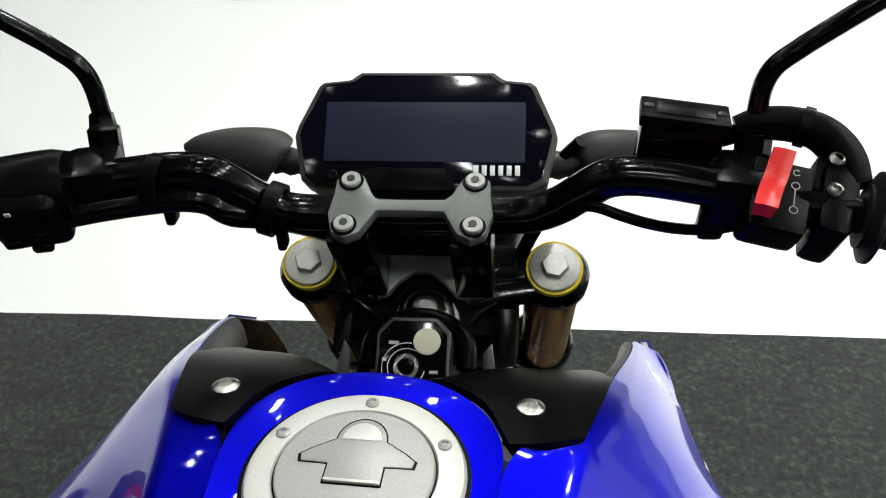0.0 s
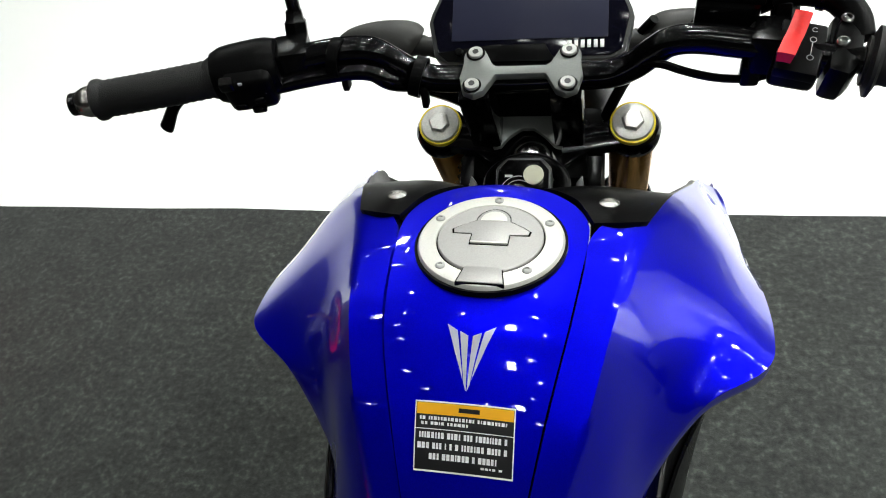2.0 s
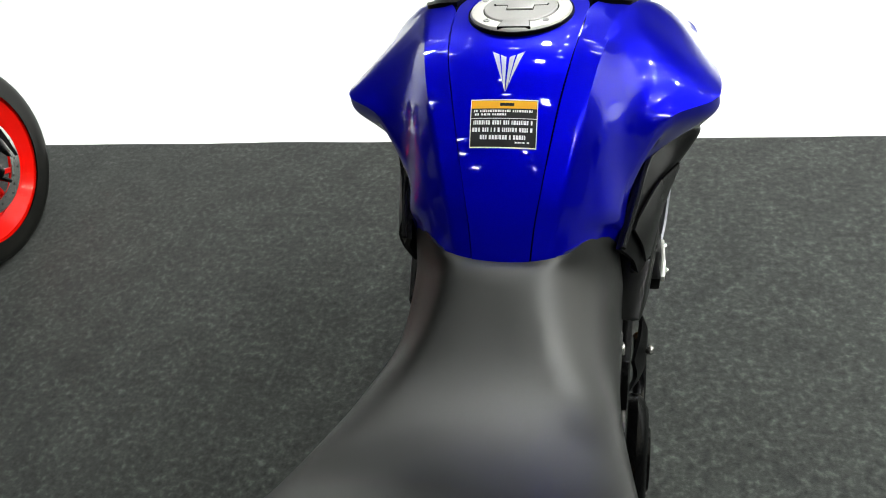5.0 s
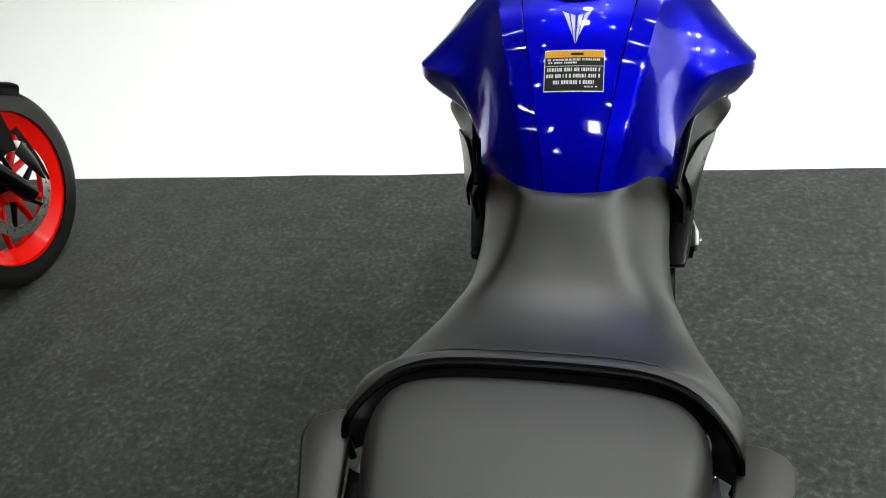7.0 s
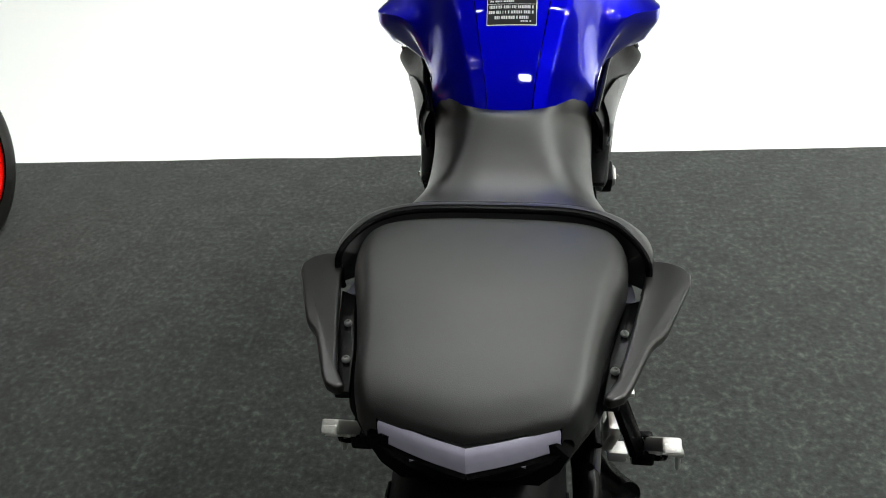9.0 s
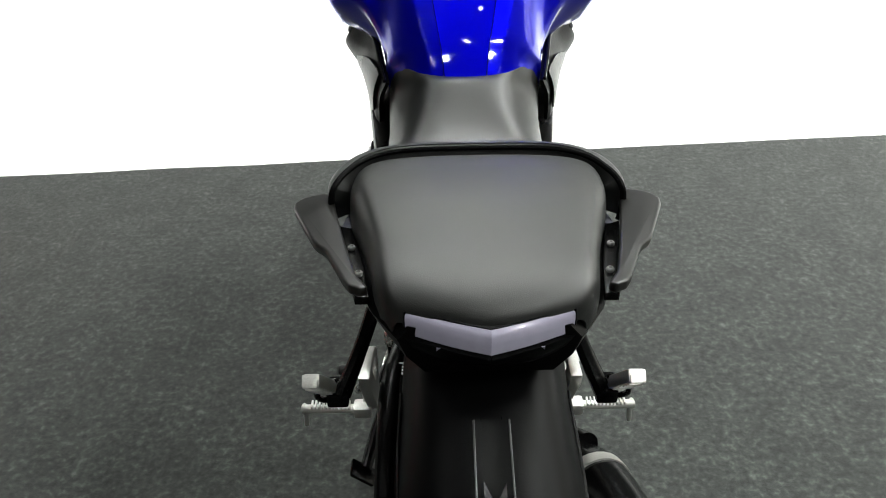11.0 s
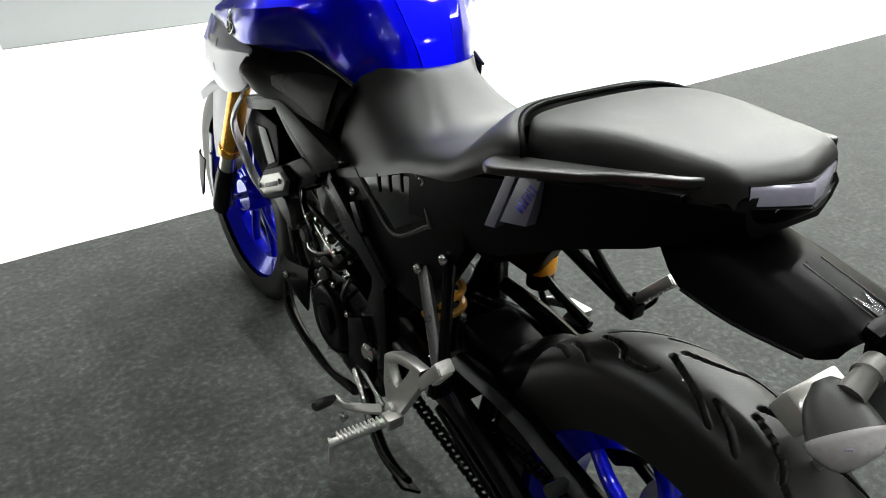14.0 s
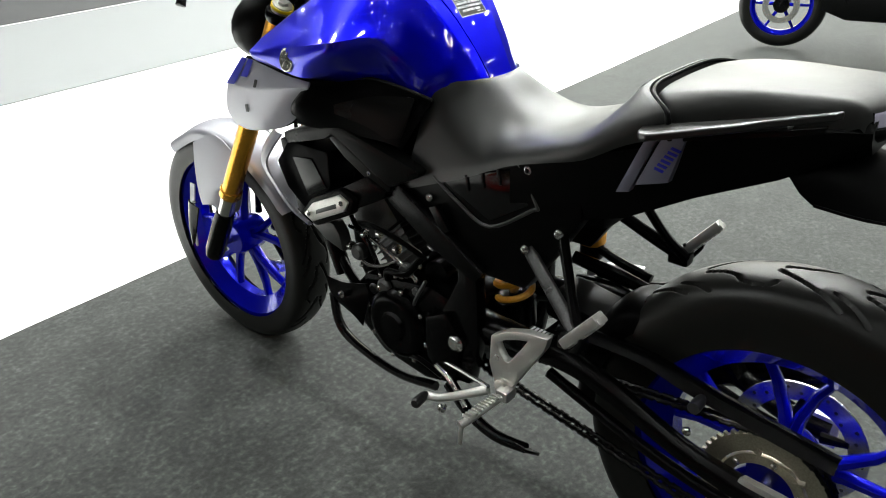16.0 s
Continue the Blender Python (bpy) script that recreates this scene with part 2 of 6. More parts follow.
RAIL_GREY = material("rail_paint", (0.004, 0.0037, 0.003), 0.33, 0, 0, 0.06, 900, 0.0, 0.01, 2.0, spec=0.62)
STALK_GREY = material("indicator_plastic", (0.032, 0.032, 0.030), 0.42, 0, 0, 0.12, 700, 0.06, 0.1, spec=0.4)
CLAMP = material("clamp_anodised", (0.14, 0.148, 0.14), 0.42, 0.4, 0, 0.08, 700, 0.05, 0.1)
WHITE_INK = material("white_print", (0.88, 0.88, 0.88), 0.45)
PALE_INK = material("pale_print", (0.42, 0.42, 0.42), 0.45)
GREY_INK = material("grey_print", (0.13, 0.13, 0.17), 0.35, 0.2)
BLUE_INK = material("blue_print", (0.004, 0.008, 0.36), 0.35, 0.1, 0.4)
BLACK_INK = material("black_print", (0.008, 0.008, 0.009), 0.4)
ORANGE_INK = material("orange_print", (0.95, 0.46, 0.012), 0.4)
CERAMIC = material("pale_lock_cover", (0.62, 0.60, 0.46), 0.4)
WHITE_FLOOR = material("white_gloss_floor", (0.90, 0.90, 0.89), 0.42, 0, 0.0, 0.002, 60, 0, 0.004, 1.5)
BOLT_GREY = material("bolt_zinc", (0.36, 0.36, 0.35), 0.4, 0.3, 0, 0.08, 500, 0.03, 0.1)
GREY_CARPET = material("pale_grey_carpet", (0.19, 0.195, 0.20), 0.95, 0, 0, 0.1, 300, 0.3, 0.06, 2)
DARK_CARPET = material("charcoal_floor", (0.05, 0.05, 0.052), 0.95, 0, 0, 0.2, 300, 0.3, 0.1, 2)
HALL_WALL = material("hall_wall", (0.07, 0.07, 0.073), 0.8, 0, 0, 0.04, 20, 0.05, 0.06, 0.5)
REFLECTOR_WALL = material("cream_reflector", (0.80, 0.75, 0.66), 0.6, 0, 0, 0.03, 20, 0.03, 0.04, 0.5)
HALL_ROOF = material("hall_roof", (0.05, 0.05, 0.052), 0.8, 0, 0, 0.05, 20, 0.05, 0.1, 0.5)
LAMP = glow("lamp_glow", (0.97, 1.0, 0.96), 95.0)
SHEET = material("white_sheet", (0.62, 0.62, 0.60), 0.4, 0, 0, 0.1, 40, 0.3, 0.15, 8)
FIXTURE = material("fixture_paint", (0.5, 0.5, 0.5), 0.5)


def carpet_material():
    """Needle felt: pale and dark flecks, a brushed nap and a fibrous relief."""
    m = bpy.data.materials.new("grey_needle_carpet")
    m.use_nodes = True
    nt = m.node_tree
    b = nt.nodes["Principled BSDF"]
    co = nt.nodes.new("ShaderNodeTexCoord")

    def noisy(scale, detail, rough):
        n = nt.nodes.new("ShaderNodeTexNoise")
        n.inputs["Scale"].default_value, n.inputs["Detail"].default_value, n.inputs["Roughness"].default_value = scale, detail, rough
        nt.links.new(co.outputs["Object"], n.inputs["Vector"])
        return n

    fleck, patch, fibre = noisy(62, 4, 0.62), noisy(10, 6, 0.66), noisy(420, 2, 0.6)
    ramp = nt.nodes.new("ShaderNodeValToRGB")
    for e, p, c in ((ramp.color_ramp.elements[0], 0.30, (0.0060, 0.0070, 0.0063)), (ramp.color_ramp.elements[1], 0.74, (0.071, 0.077, 0.0705))):
        e.position, e.color = p, (*c, 1)
    e = ramp.color_ramp.elements.new(0.54)
    e.color = (0.0262, 0.0292, 0.0269, 1)
    nt.links.new(fleck.outputs["Fac"], ramp.inputs["Fac"])
    tone = nt.nodes.new("ShaderNodeValToRGB")
    for e, p, c in ((tone.color_ramp.elements[0], 0.32, (0.58, 0.58, 0.58)), (tone.color_ramp.elements[1], 0.69, (1.34, 1.36, 1.32))):
        e.position, e.color = p, (*c, 1)
    nt.links.new(patch.outputs["Fac"], tone.inputs["Fac"])
    mul = nt.nodes.new("ShaderNodeMix")
    mul.data_type, mul.blend_type = "RGBA", "MULTIPLY"
    mul.inputs["Factor"].default_value = 1.0
    nt.links.new(ramp.outputs["Color"], mul.inputs[6])
    nt.links.new(tone.outputs["Color"], mul.inputs[7])
    nt.links.new(mul.outputs[2], b.inputs["Base Color"])
    b.inputs["Roughness"].default_value = 0.78
    b.inputs["Specular IOR Level"].default_value = 0.34
    b.inputs["Sheen Weight"].default_value = 0.22
    b.inputs["Sheen Roughness"].default_value = 0.45
    bump = nt.nodes.new("ShaderNodeBump")
    bump.inputs["Strength"].default_value, bump.inputs["Distance"].default_value = 0.35, 0.002
    nt.links.new(fibre.outputs["Fac"], bump.inputs["Height"])
    nt.links.new(bump.outputs["Normal"], b.inputs["Normal"])
    return m


CARPET = carpet_material()

# ---------------------------------------------------------------- setting
def floor_sheet(name, x0, x1, y0, y1, z, thick, mat, nx=1, wave=0.0):
    bm = bmesh.new()
    rows = []
    for zz in (z, z - thick):
        a = [bm.verts.new((x0 + (x1 - x0) * i / nx, y0, zz)) for i in range(nx + 1)]
        b = [bm.verts.new((x0 + (x1 - x0) * i / nx, y1 + 0.02 * (x0 + (x1 - x0) * i / nx) * (wave > 0) + wave * noise.noise((i * 0.31, 0, 0)), zz)) for i in range(nx + 1)]
        rows.append((a, b))
    for i in range(nx):
        for a, b in rows:
            bm.faces.new((a[i], a[i + 1], b[i + 1], b[i]))
        bm.faces.new((rows[0][1][i], rows[0][1][i + 1], rows[1][1][i + 1], rows[1][1][i]))
    return finish(name, bm, mat)


tagged(floor_sheet("floor", -14, 14, -12, 17.6, -0.006, 0.05, WHITE_FLOOR), "glossy white exhibition hall floor", "floor", kind="structure")
tagged(floor_sheet("carpet", -13.9, 13.95, -11.9, 1.923, 0.0, 0.005, CARPET, 290, 0.006), "dark grey needle-felt carpet on the floor", "carpet", kind="structure")
tagged(floor_sheet("carpet_far", -0.35, 13.95, 4.33, 6.6, -0.001, 0.004, GREY_CARPET, 4), "pale grey carpet across the white aisle", "carpet", kind="structure")
tagged(floor_sheet("carpet_far_dark", -1.48, -0.66, 4.22, 17.5, -0.001, 0.004, DARK_CARPET, 4), "charcoal carpet strip across the white aisle", "carpet", kind="structure")
# Next two floors are added to keep white out of the tank's reflections.
tagged(floor_sheet("carpet_opposite", -13.9, -1.60, 5.3, 17.5, -0.001, 0.004, DARK_CARPET, 4), "charcoal floor added across the aisle to darken tank reflections", "carpet", kind="structure")
tagged(floor_sheet("carpet_beyond", -0.35, 13.95, 6.65, 17.5, -0.001, 0.004, DARK_CARPET, 4), "charcoal floor added behind the pale grey carpet to darken reflections", "carpet", kind="structure")


def wall(name, x0, x1, y0, y1, z0, z1, mat, label, cat):
    bm = block((x1 - x0, y1 - y0, z1 - z0), Matrix.Translation(((x0 + x1) / 2, (y0 + y1) / 2, (z0 + z1) / 2)), 0)
    tagged(finish(name, bm, mat), label, cat, kind="structure")


wall("wall_north", -14.2, 14.2, 17.6, 17.8, -0.1, 7, HALL_WALL, "plain grey hall wall", "wall")
wall("wall_south", -14.2, 14.2, -12.2, -12, -0.1, 7, HALL_WALL, "plain grey hall wall", "wall")
wall("wall_west", -14.2, -14, -12, 17.6, -0.1, 7, HALL_WALL, "plain pale grey hall wall", "wall")
wall("wall_east", 14.0, 14.2, -12, 17.6, -0.1, 7, HALL_WALL, "plain grey hall wall", "wall")
# Unseen reflector, added to brighten the grab rails at flat viewing angles.
wall("wall_stand", 13.7, 13.8, 2.5, 11.0, -0.006, 6.0, REFLECTOR_WALL, "tall unseen cream wall added to brighten reflections", "wall")
wall("ceiling", -14.2, 14.2, -12.2, 17.8, 7.0, 7.2, HALL_ROOF, "dark hall roof over rows of lamps", "ceiling")


def ceiling_light(x, y, z, lx, ly):
    root = empty("ceiling_light", Matrix.Translation((x, y, z)))
    part("housing", block((lx + 0.06, ly + 0.06, 0.09), Matrix.Translation((0, 0, 0.055)), 0.01), FIXTURE, root)
    part("diffuser", block((lx, ly, 0.02), Matrix.Translation((0, 0, 0)), 0.004), LAMP, root, "bright white glowing panel")
    rod = one(tube, [(0, 0, 0.09), (0, 0, 7.0 - z)], 0.01, 8)
    part("hanger", rod, FIXTURE, root)
    return tagged(root, "bright white lamp panel hanging from the roof", "ceiling light", "hall lamps")


first = ceiling_light(-3.2, -4.6, 5.0, 0.036, 0.13)
for x in (-3.2, 0.0, 3.2, 6.4, 9.6):
    for y in (-4.6, -1.8, 1.0, 3.8, 6.6):
        if (x, y) != (-3.2, -4.6):
            copy_thing(first, Matrix.Translation((x, y, 5.0)))
rng = random.Random(11)
for ix in range(15):
    for iy in range(13):
        x, y = -6.2 + 1.1 * ix + rng.uniform(-.12, .12), -5.9 + 1.1 * iy + rng.uniform(-.12, .12)
        clear = min(math.dist((x, y), (u, v)) for u in (-3.2, 0.0, 3.2, 6.4, 9.6) for v in (-4.6, -1.8, 1.0, 3.8, 6.6))
        if clear > .35 and rng.random() < .85:
            copy_thing(first, pose(x, y, 5.0, 0, 0, rng.choice((0, 0, 0, 90, 35))))
# Fixtures for the two lamps added beside the unseen cream wall.
for y in (4.5, 8.0):
    copy_thing(first, Matrix.Translation((12.2, y, 5.0)))
for ix in range(8):
    for iy in range(5):
        copy_thing(first, Matrix.Translation((-4.6 + 1.9 * ix + rng.uniform(-.2, .2), 8.6 + 1.8 * iy + rng.uniform(-.2, .2), 5.0)))

# ---------------------------------------------------------------- motorcycle
bike = empty("motorcycle", LEAN_BIKE)
tagged(bike, "blue naked motorcycle with black seat and blue wheels on dark carpet", "motorcycle")
SIDES = (-1, 1)

# tank: side panels with wings, middle panel, inner tank
WING = [
    [(.0300, .508, .852), (.047, .513, .853), (.066, .524, .853), (.084, .543, .850), (.099, .566, .845), (.105, .574, .838), (.110, .582, .828), (.113, .590, .812)],
    [(.0340, .531, .892), (.053, .534, .890), (.075, .545, .880), (.092, .560, .868), (.106, .578, .855), (.110, .586, .846), (.113, .593, .836), (.116, .600, .816)],
    [(.0405, .554, .929), (.062, .556, .925), (.083, .563, .906), (.101, .573, .885), (.114, .588, .864), (.117, .595, .852), (.119, .602, .838), (.119, .608, .818)],
    [(.0535, .603, .9885), (.078, .603, .983), (.097, .606, .952), (.111, .614, .918), (.122, .622, .888), (.123, .626, .870), (.122, .630, .852), (.120, .635, .825)],
    [(.0640, .650, 1.0205), (.0895, .650, 1.0145), (.110, .652, .979), (.130, .655, .951), (.156, .660, .935), (.156, .664, .918), (.134, .670, .880), (.122, .670, .838)],
    [(.0700, .700, 1.0260), (.099, .700, 1.0185), (.127, .700, .988), (.164, .702, .957), (.204, .702, .933), (.203, .706, .912), (.188, .716, .888), (.130, .712, .842)],
    [(.0730, .738, 1.0245), (.1065, .740, 1.0155), (.137, .740, .988), (.176, .741, .957), (.215, .740, .926), (.215, .742, .903), (.198, .751, .868), (.148, .752, .842)],
    [(.0895, .766, 1.0200), (.120, .778, 1.0060), (.149, .784, .979), (.183, .790, .948), (.214, .796, .915), (.215, .797, .889), (.207, .799, .858), (.165, .800, .842)],
    [(.1220, .812, .998), (.140, .818, .987), (.161, .824, .967), (.184, .832, .939), (.206, .840, .905), (.208, .845, .884), (.206, .848, .861), (.185, .850, .848)],
    [(.1430, .868, .964), (.155, .874, .955), (.170, .880, .940), (.185, .888, .918), (.200, .896, .894), (.202, .902, .882), (.201, .905, .869), (.190, .906, .858)],
    [(.1600, .925, .926), (.165, .929, .921), (.171, .934, .913), (.180, .940, .900), (.192, .947, .885), (.196, .953, .881), (.197, .957, .875), (.192, .958, .865)],
    [(.1670, .960, .903), (.170, .963, .900), (.174, .966, .895), (.180, .969, .889), (.187, .972, .883), (.190, .974, .880), (.191, .975, .877), (.188, .975, .870)],
]
MID = [(.507, .851, .0280), (.530, .893, .0325), (.552, .928, .0390), (.576, .962, .0455), (.603, .993, .0522), (.627, 1.013, .0580), (.650, 1.0245, .0625), (.685, 1.0300, .0668), (.720, 1.0295, .0702),
       (.748, 1.0275, .0715), (.768, 1.0255, .0655), (.784, 1.0235, .0510), (.795, 1.0215, .0310), (.800, 1.0200, .0080)]


FINE_MID = catmull(MID, 4)


def mid_top(y, x):
    """Height of the tank's middle panel."""
    z = np.interp(y, [m[0] for m in FINE_MID], [m[1] for m in FINE_MID])
    drop = 0.005 * min(1.0, max(0.0, (y - .51) / .12))
    return z - drop * (x / 0.07) ** 2


tank_rows = [[(f * hw, y, z - 0.005 * min(1.0, max(0.0, (y - .51) / .12)) * (f * hw / .07) ** 2) for f in (-1, -.75, -.4, 0, .4, .75, 1)] for y, z, hw in MID]
part("tank_middle", shell(tank_rows, 0.008, 4, 3), BLUE, bike, "glossy blue tank panel")
for s in SIDES:
    side = part("tank_side", shell(WING, 0.004, 6, 5, s, (1, 4, 6)), BLUE, bike, "glossy blue tank side with wing")
    edge = catmull([r[0] for r in WING[7:]], 4)
    lining = [[(p[0] - .001, p[1], p[2] - .0015), (p[0] - .006, p[1] + .003, p[2] - .004), (p[0] - .010, p[1] + .003, p[2] - .014), (p[0] - .012, p[1], p[2] - .030)] for p in edge]
    part("wing_lining", shell(lining, .002, 1, 3, s), PLASTIC, side, "matt black lining inside the wing")
bm = bmesh.new()
INNER = [(.55, .080, .825, .79), (.60, .095, .915, .79), (.68, .115, .965, .79), (.76, .13, .985, .79), (.80, .12, .960, .79), (.84, .10, .905, .79), (.92, .07, .86, .79)]
ring_loft(bm, [[(-w * .5, y, t), (w * .5, y, t), (w, y, t - .05), (w, y, b), (-w, y, b), (-w, y, t - .05)] for y, w, t, b in INNER])
part("inner_tank", bm, PLASTIC, bike)

# filler cap
CAP_O, CAP_N = Vector((.0015, .7245, 1.0285)), Vector((0, .085, .996))
cap_m = frame_of(CAP_O, CAP_N, (0, 1, 0))
cap = part("filler_cap", one(turned, [(-.008, .0540), (.0005, .0540), (.0030, .0525), (.0038, .0500), (.0038, .0405), (.002, .0395), (.002, .001)], CAP_O, CAP_N, 72), CAP_RING, bike, "round pale alloy filler cap ring")
part("cap_seal", one(turned, [(-.004, .0562), (.0002, .0560), (.0002, .0538), (-.004, .0538)], CAP_O, CAP_N, 64), PLASTIC, cap, "thin black rubber seal")
part("lid_gap", one(turned, [(.0015, .0402), (.0024, .0402), (.0024, .001)], CAP_O, CAP_N, 64), SATIN, cap)
lid = part("lid", one(turned, [(.002, .0388), (.0040, .0388), (.0048, .0380), (.0050, .02), (.0050, .001)], CAP_O, CAP_N, 64), CAP_MID, cap, "brushed grey lid")
dome = [(.0124 * math.cos(radians(a)), .0175 + .0140 * math.sin(radians(a))) for a in range(0, 181, 15)]
flap = [(.0280, .0065)] + [(.0225, .0110)] + dome + [(-.0225, .0110), (-.0280, .0065), (-.0272, .0022), (-.0137, .0018), (-.0137, -.0095), (.0137, -.0095), (.0137, .0018), (.0272, .0022)]
part("flap_gap", face_plate([(x * 1.05, (y - .009) * 1.05 + .009) for x, y in flap], cap_m @ Matrix.Translation((0, 0, .0053)), .002, 0), SATIN, lid)
part("key_flap", face_plate(flap, cap_m @ Matrix.Translation((0, 0, .0060)), .003, .0006), CAP_MID, lid, "keyhole flap with a thumb hollow")
# Flat pale disc: its colour imitates the bright look of the hollow.
part("thumb_hollow", face_plate([(x * .80, .0175 + (y - .0175) * .80) for x, y in dome], cap_m @ Matrix.Translation((0, 0, .0064)), .001, .0003), CAP_RING, lid)
part("flap_lip", face_plate([(-.0135, -.0078), (.0135, -.0078), (.0135, -.0094), (-.0135, -.0094)], cap_m @ Matrix.Translation((0, 0, .0068)), .001, .0002), CAP_RING, lid)
part("tab_gap", face_plate([(-.0138, -.0345), (.0138, -.0345), (.0172, -.0512), (-.0172, -.0512)], cap_m @ Matrix.Translation((0, 0, .0043)), .003, 0), SATIN, cap)
part("hinge_tab", face_plate([(-.0130, -.0340), (.0130, -.0340), (.0162, -.0504), (-.0162, -.0504)], cap_m @ Matrix.Translation((0, 0, .0050)), .004, .0006), CAP_MID, cap)
for a in (90, 26, 154, 228, 312):
    p = cap_m @ Vector((.0458 * math.cos(radians(a)), .0458 * math.sin(radians(a)), .0038))
    bolt(p, CAP_N, .0036, BOLT_GREY, cap, .0016, "screw")

# badge: three blades on the tank top
def on_mid(u, v, lift):
    return (u, v, mid_top(v, u) + lift)


def mid_patch(poly, mat, name, parent, lift=.0012, label=""):
    bm = bmesh.new()
    n = 6
    (u0, v0), (u1, v1), (u2, v2), (u3, v3) = poly
    rows = []
    for i in range(n + 1):
        f = i / n
        a, b = (u0 + (u3 - u0) * f, v0 + (v3 - v0) * f), (u1 + (u2 - u1) * f, v1 + (v2 - v1) * f)
        rows.append([on_mid(a[0] + (b[0] - a[0]) * k / n, a[1] + (b[1] - a[1]) * k / n, lift) for k in range(n + 1)])
    sheet(bm, rows)
    bmesh.ops.solidify(bm, geom=bm.faces[:], thickness=.0004)
    return part(name, bm, mat, parent, label)


for s in SIDES:
    mid_patch([(s * .0166, .6475), (s * .0092, .6435), (s * .0028, .6160), (s * .0088, .6290)], BADGE, "badge_blade", bike, label="silver badge blade")
    mid_patch([(s * .0074, .6430), (s * .0016, .6405), (s * .0003, .6105), (s * .0020, .6140)], BADGE, "badge_blade", bike, label="silver badge blade")

# warning label
sticker = mid_patch([(-.033, .6042), (.033, .6042), (.033, .5736), (-.033, .5736)], BLACK_INK, "warning_label", bike, .0012, "black and orange printed warning label")
mid_patch([(-.0322, .6037), (.0322, .6037), (.0322, .5984), (-.0322, .5984)], ORANGE_INK, "orange_band", sticker, .0018)
mid_patch([(-.033, .5920), (.033, .5920), (.033, .5916), (-.033, .5916)], WHITE_INK, "rule_line", sticker, .0019)
for a, b in (((-.033, .6042), (-.033, .5736)), ((.033, .6042), (.033, .5736)), ((-.033, .5736), (.033, .5736)), ((-.033, .6042), (.033, .6042))):
    w = .0004
    mid_patch([(a[0] - w, a[1] + w), (b[0] + w, a[1] + w) if a[1] == b[1] else (a[0] + w, a[1] + w), (b[0] + w, b[1] - w), (a[0] - w, b[1] - w)], WHITE_INK, "label_edge", sticker, .0019)
rng = random.Random(4)
for y, h, x0, x1 in ((.5974, .0016, -.030, .030), (.5950, .0014, -.029, .004), (.5904, .0027, -.030, .030), (.5858, .0027, -.031, .030), (.5812, .0027, -.023, .026), (.5772, .0010, .012, .028)):
    x = x0
    while x < x1 - .002:
        w = rng.uniform(.0009, .0024)
        mid_patch([(x, y), (min(x + w, x1), y), (min(x + w, x1), y - h), (x, y - h)], WHITE_INK, "text_bar", sticker, .0020)
        x += w + rng.choice((.0006, .0006, .0008, .0022))
mid_patch([(-.004, .6019), (.010, .6019), (.010, .5999), (-.004, .5999)], BLACK_INK, "text_bar", sticker, .0022)

# black panels in front of the tank
for s in SIDES:
    rows = [[(.0745, .752, 1.0262), (.094, .757, 1.0235), (.114, .770, 1.0140)],
            [(.060, .781, 1.0235), (.088, .786, 1.0170), (.124, .802, 1.0010)],
            [(.036, .798, 1.0195), (.078, .814, 1.0070), (.134, .838, .984)],
            [(.026, .808, 1.0080), (.070, .840, .989), (.137, .862, .965)],
            [(.034, .828, .983), (.068, .864, .958), (.122, .885, .945)],
            [(.040, .846, .952), (.066, .880, .924), (.108, .898, .920)]]
    p = part("tank_front_panel", shell(rows, .005, 4, 4, s), PLASTIC, bike, "matt black panel")
    bolt((s * .0845, .782, 1.0195), (0, .25, 1), .0078, STEEL, p, .003, "screw")
    # badge disc on the wing
    e = part("tank_emblem", one(turned, [(-.006, .0215), (.0015, .0215), (.0025, .0195), (.0018, .0178), (.0018, .001)], (s * .2085, .838, .885), (s, .10, .22), 32), STEEL, bike, "round silver emblem")
    em = frame_of((s * .2095, .838, .8853), (s, .10, .22))
    for a in (90, 210, 330):
        part("emblem_bar", block((.0034, .031, .0014), em @ pose(0, 0, .002, 0, 0, a) , .0004), STEEL, e)

# rider and pillion seats
SEAT = [
    [(0, .507, .868), (.036, .511, .868), (.066, .524, .868), (.090, .556, .862), (.111, .585, .832), (.119, .612, .755), (.121, .648, .656)],
    [(0, .488, .866), (.032, .490, .865), (.057, .500, .857), (.088, .526, .828), (.109, .549, .793), (.119, .580, .732), (.122, .605, .672)],
    [(0, .440, .838), (.040, .440, .8375), (.066, .442, .829), (.096, .459, .798), (.113, .474, .768), (.121, .492, .737), (.123, .502, .714)],
    [(0, .390, .822), (.050, .390, .821), (.085, .390, .812), (.112, .396, .797), (.124, .400, .784), (.128, .400, .773), (.129, .400, .762)],
    [(0, .330, .825), (.062, .330, .825), (.104, .330, .823), (.130, .327, .816), (.139, .322, .806), (.142, .320, .798), (.141, .320, .790)],
    [(0, 0.270, 0.850), (.075, 0.266, 0.850), (.122, 0.262, 0.848), (.146, 0.256, 0.842), (.154, 0.252, 0.833), (.155, 0.250, 0.823), (.152, 0.250, 0.814)],
    [(0, 0.223, 0.894), (.075, 0.220, 0.894), (.122, 0.213, 0.892), (.146, 0.201, 0.886), (.155, 0.194, 0.875), (.156, 0.190, 0.861), (.152, 0.188, 0.849)],
    [(0, 0.203, 0.918), (.073, 0.201, 0.918), (.113, 0.191, 0.916), (.136, 0.173, 0.911), (.149, 0.155, 0.901), (.152, 0.150, 0.885), (.149, 0.147, 0.865)],
    [(0, 0.192, 0.923), (.073, 0.189, 0.923), (.110, 0.178, 0.920), (.131, 0.159, 0.915), (.143, 0.140, 0.907), (.146, 0.134, 0.890), (.143, 0.132, 0.870)],
]
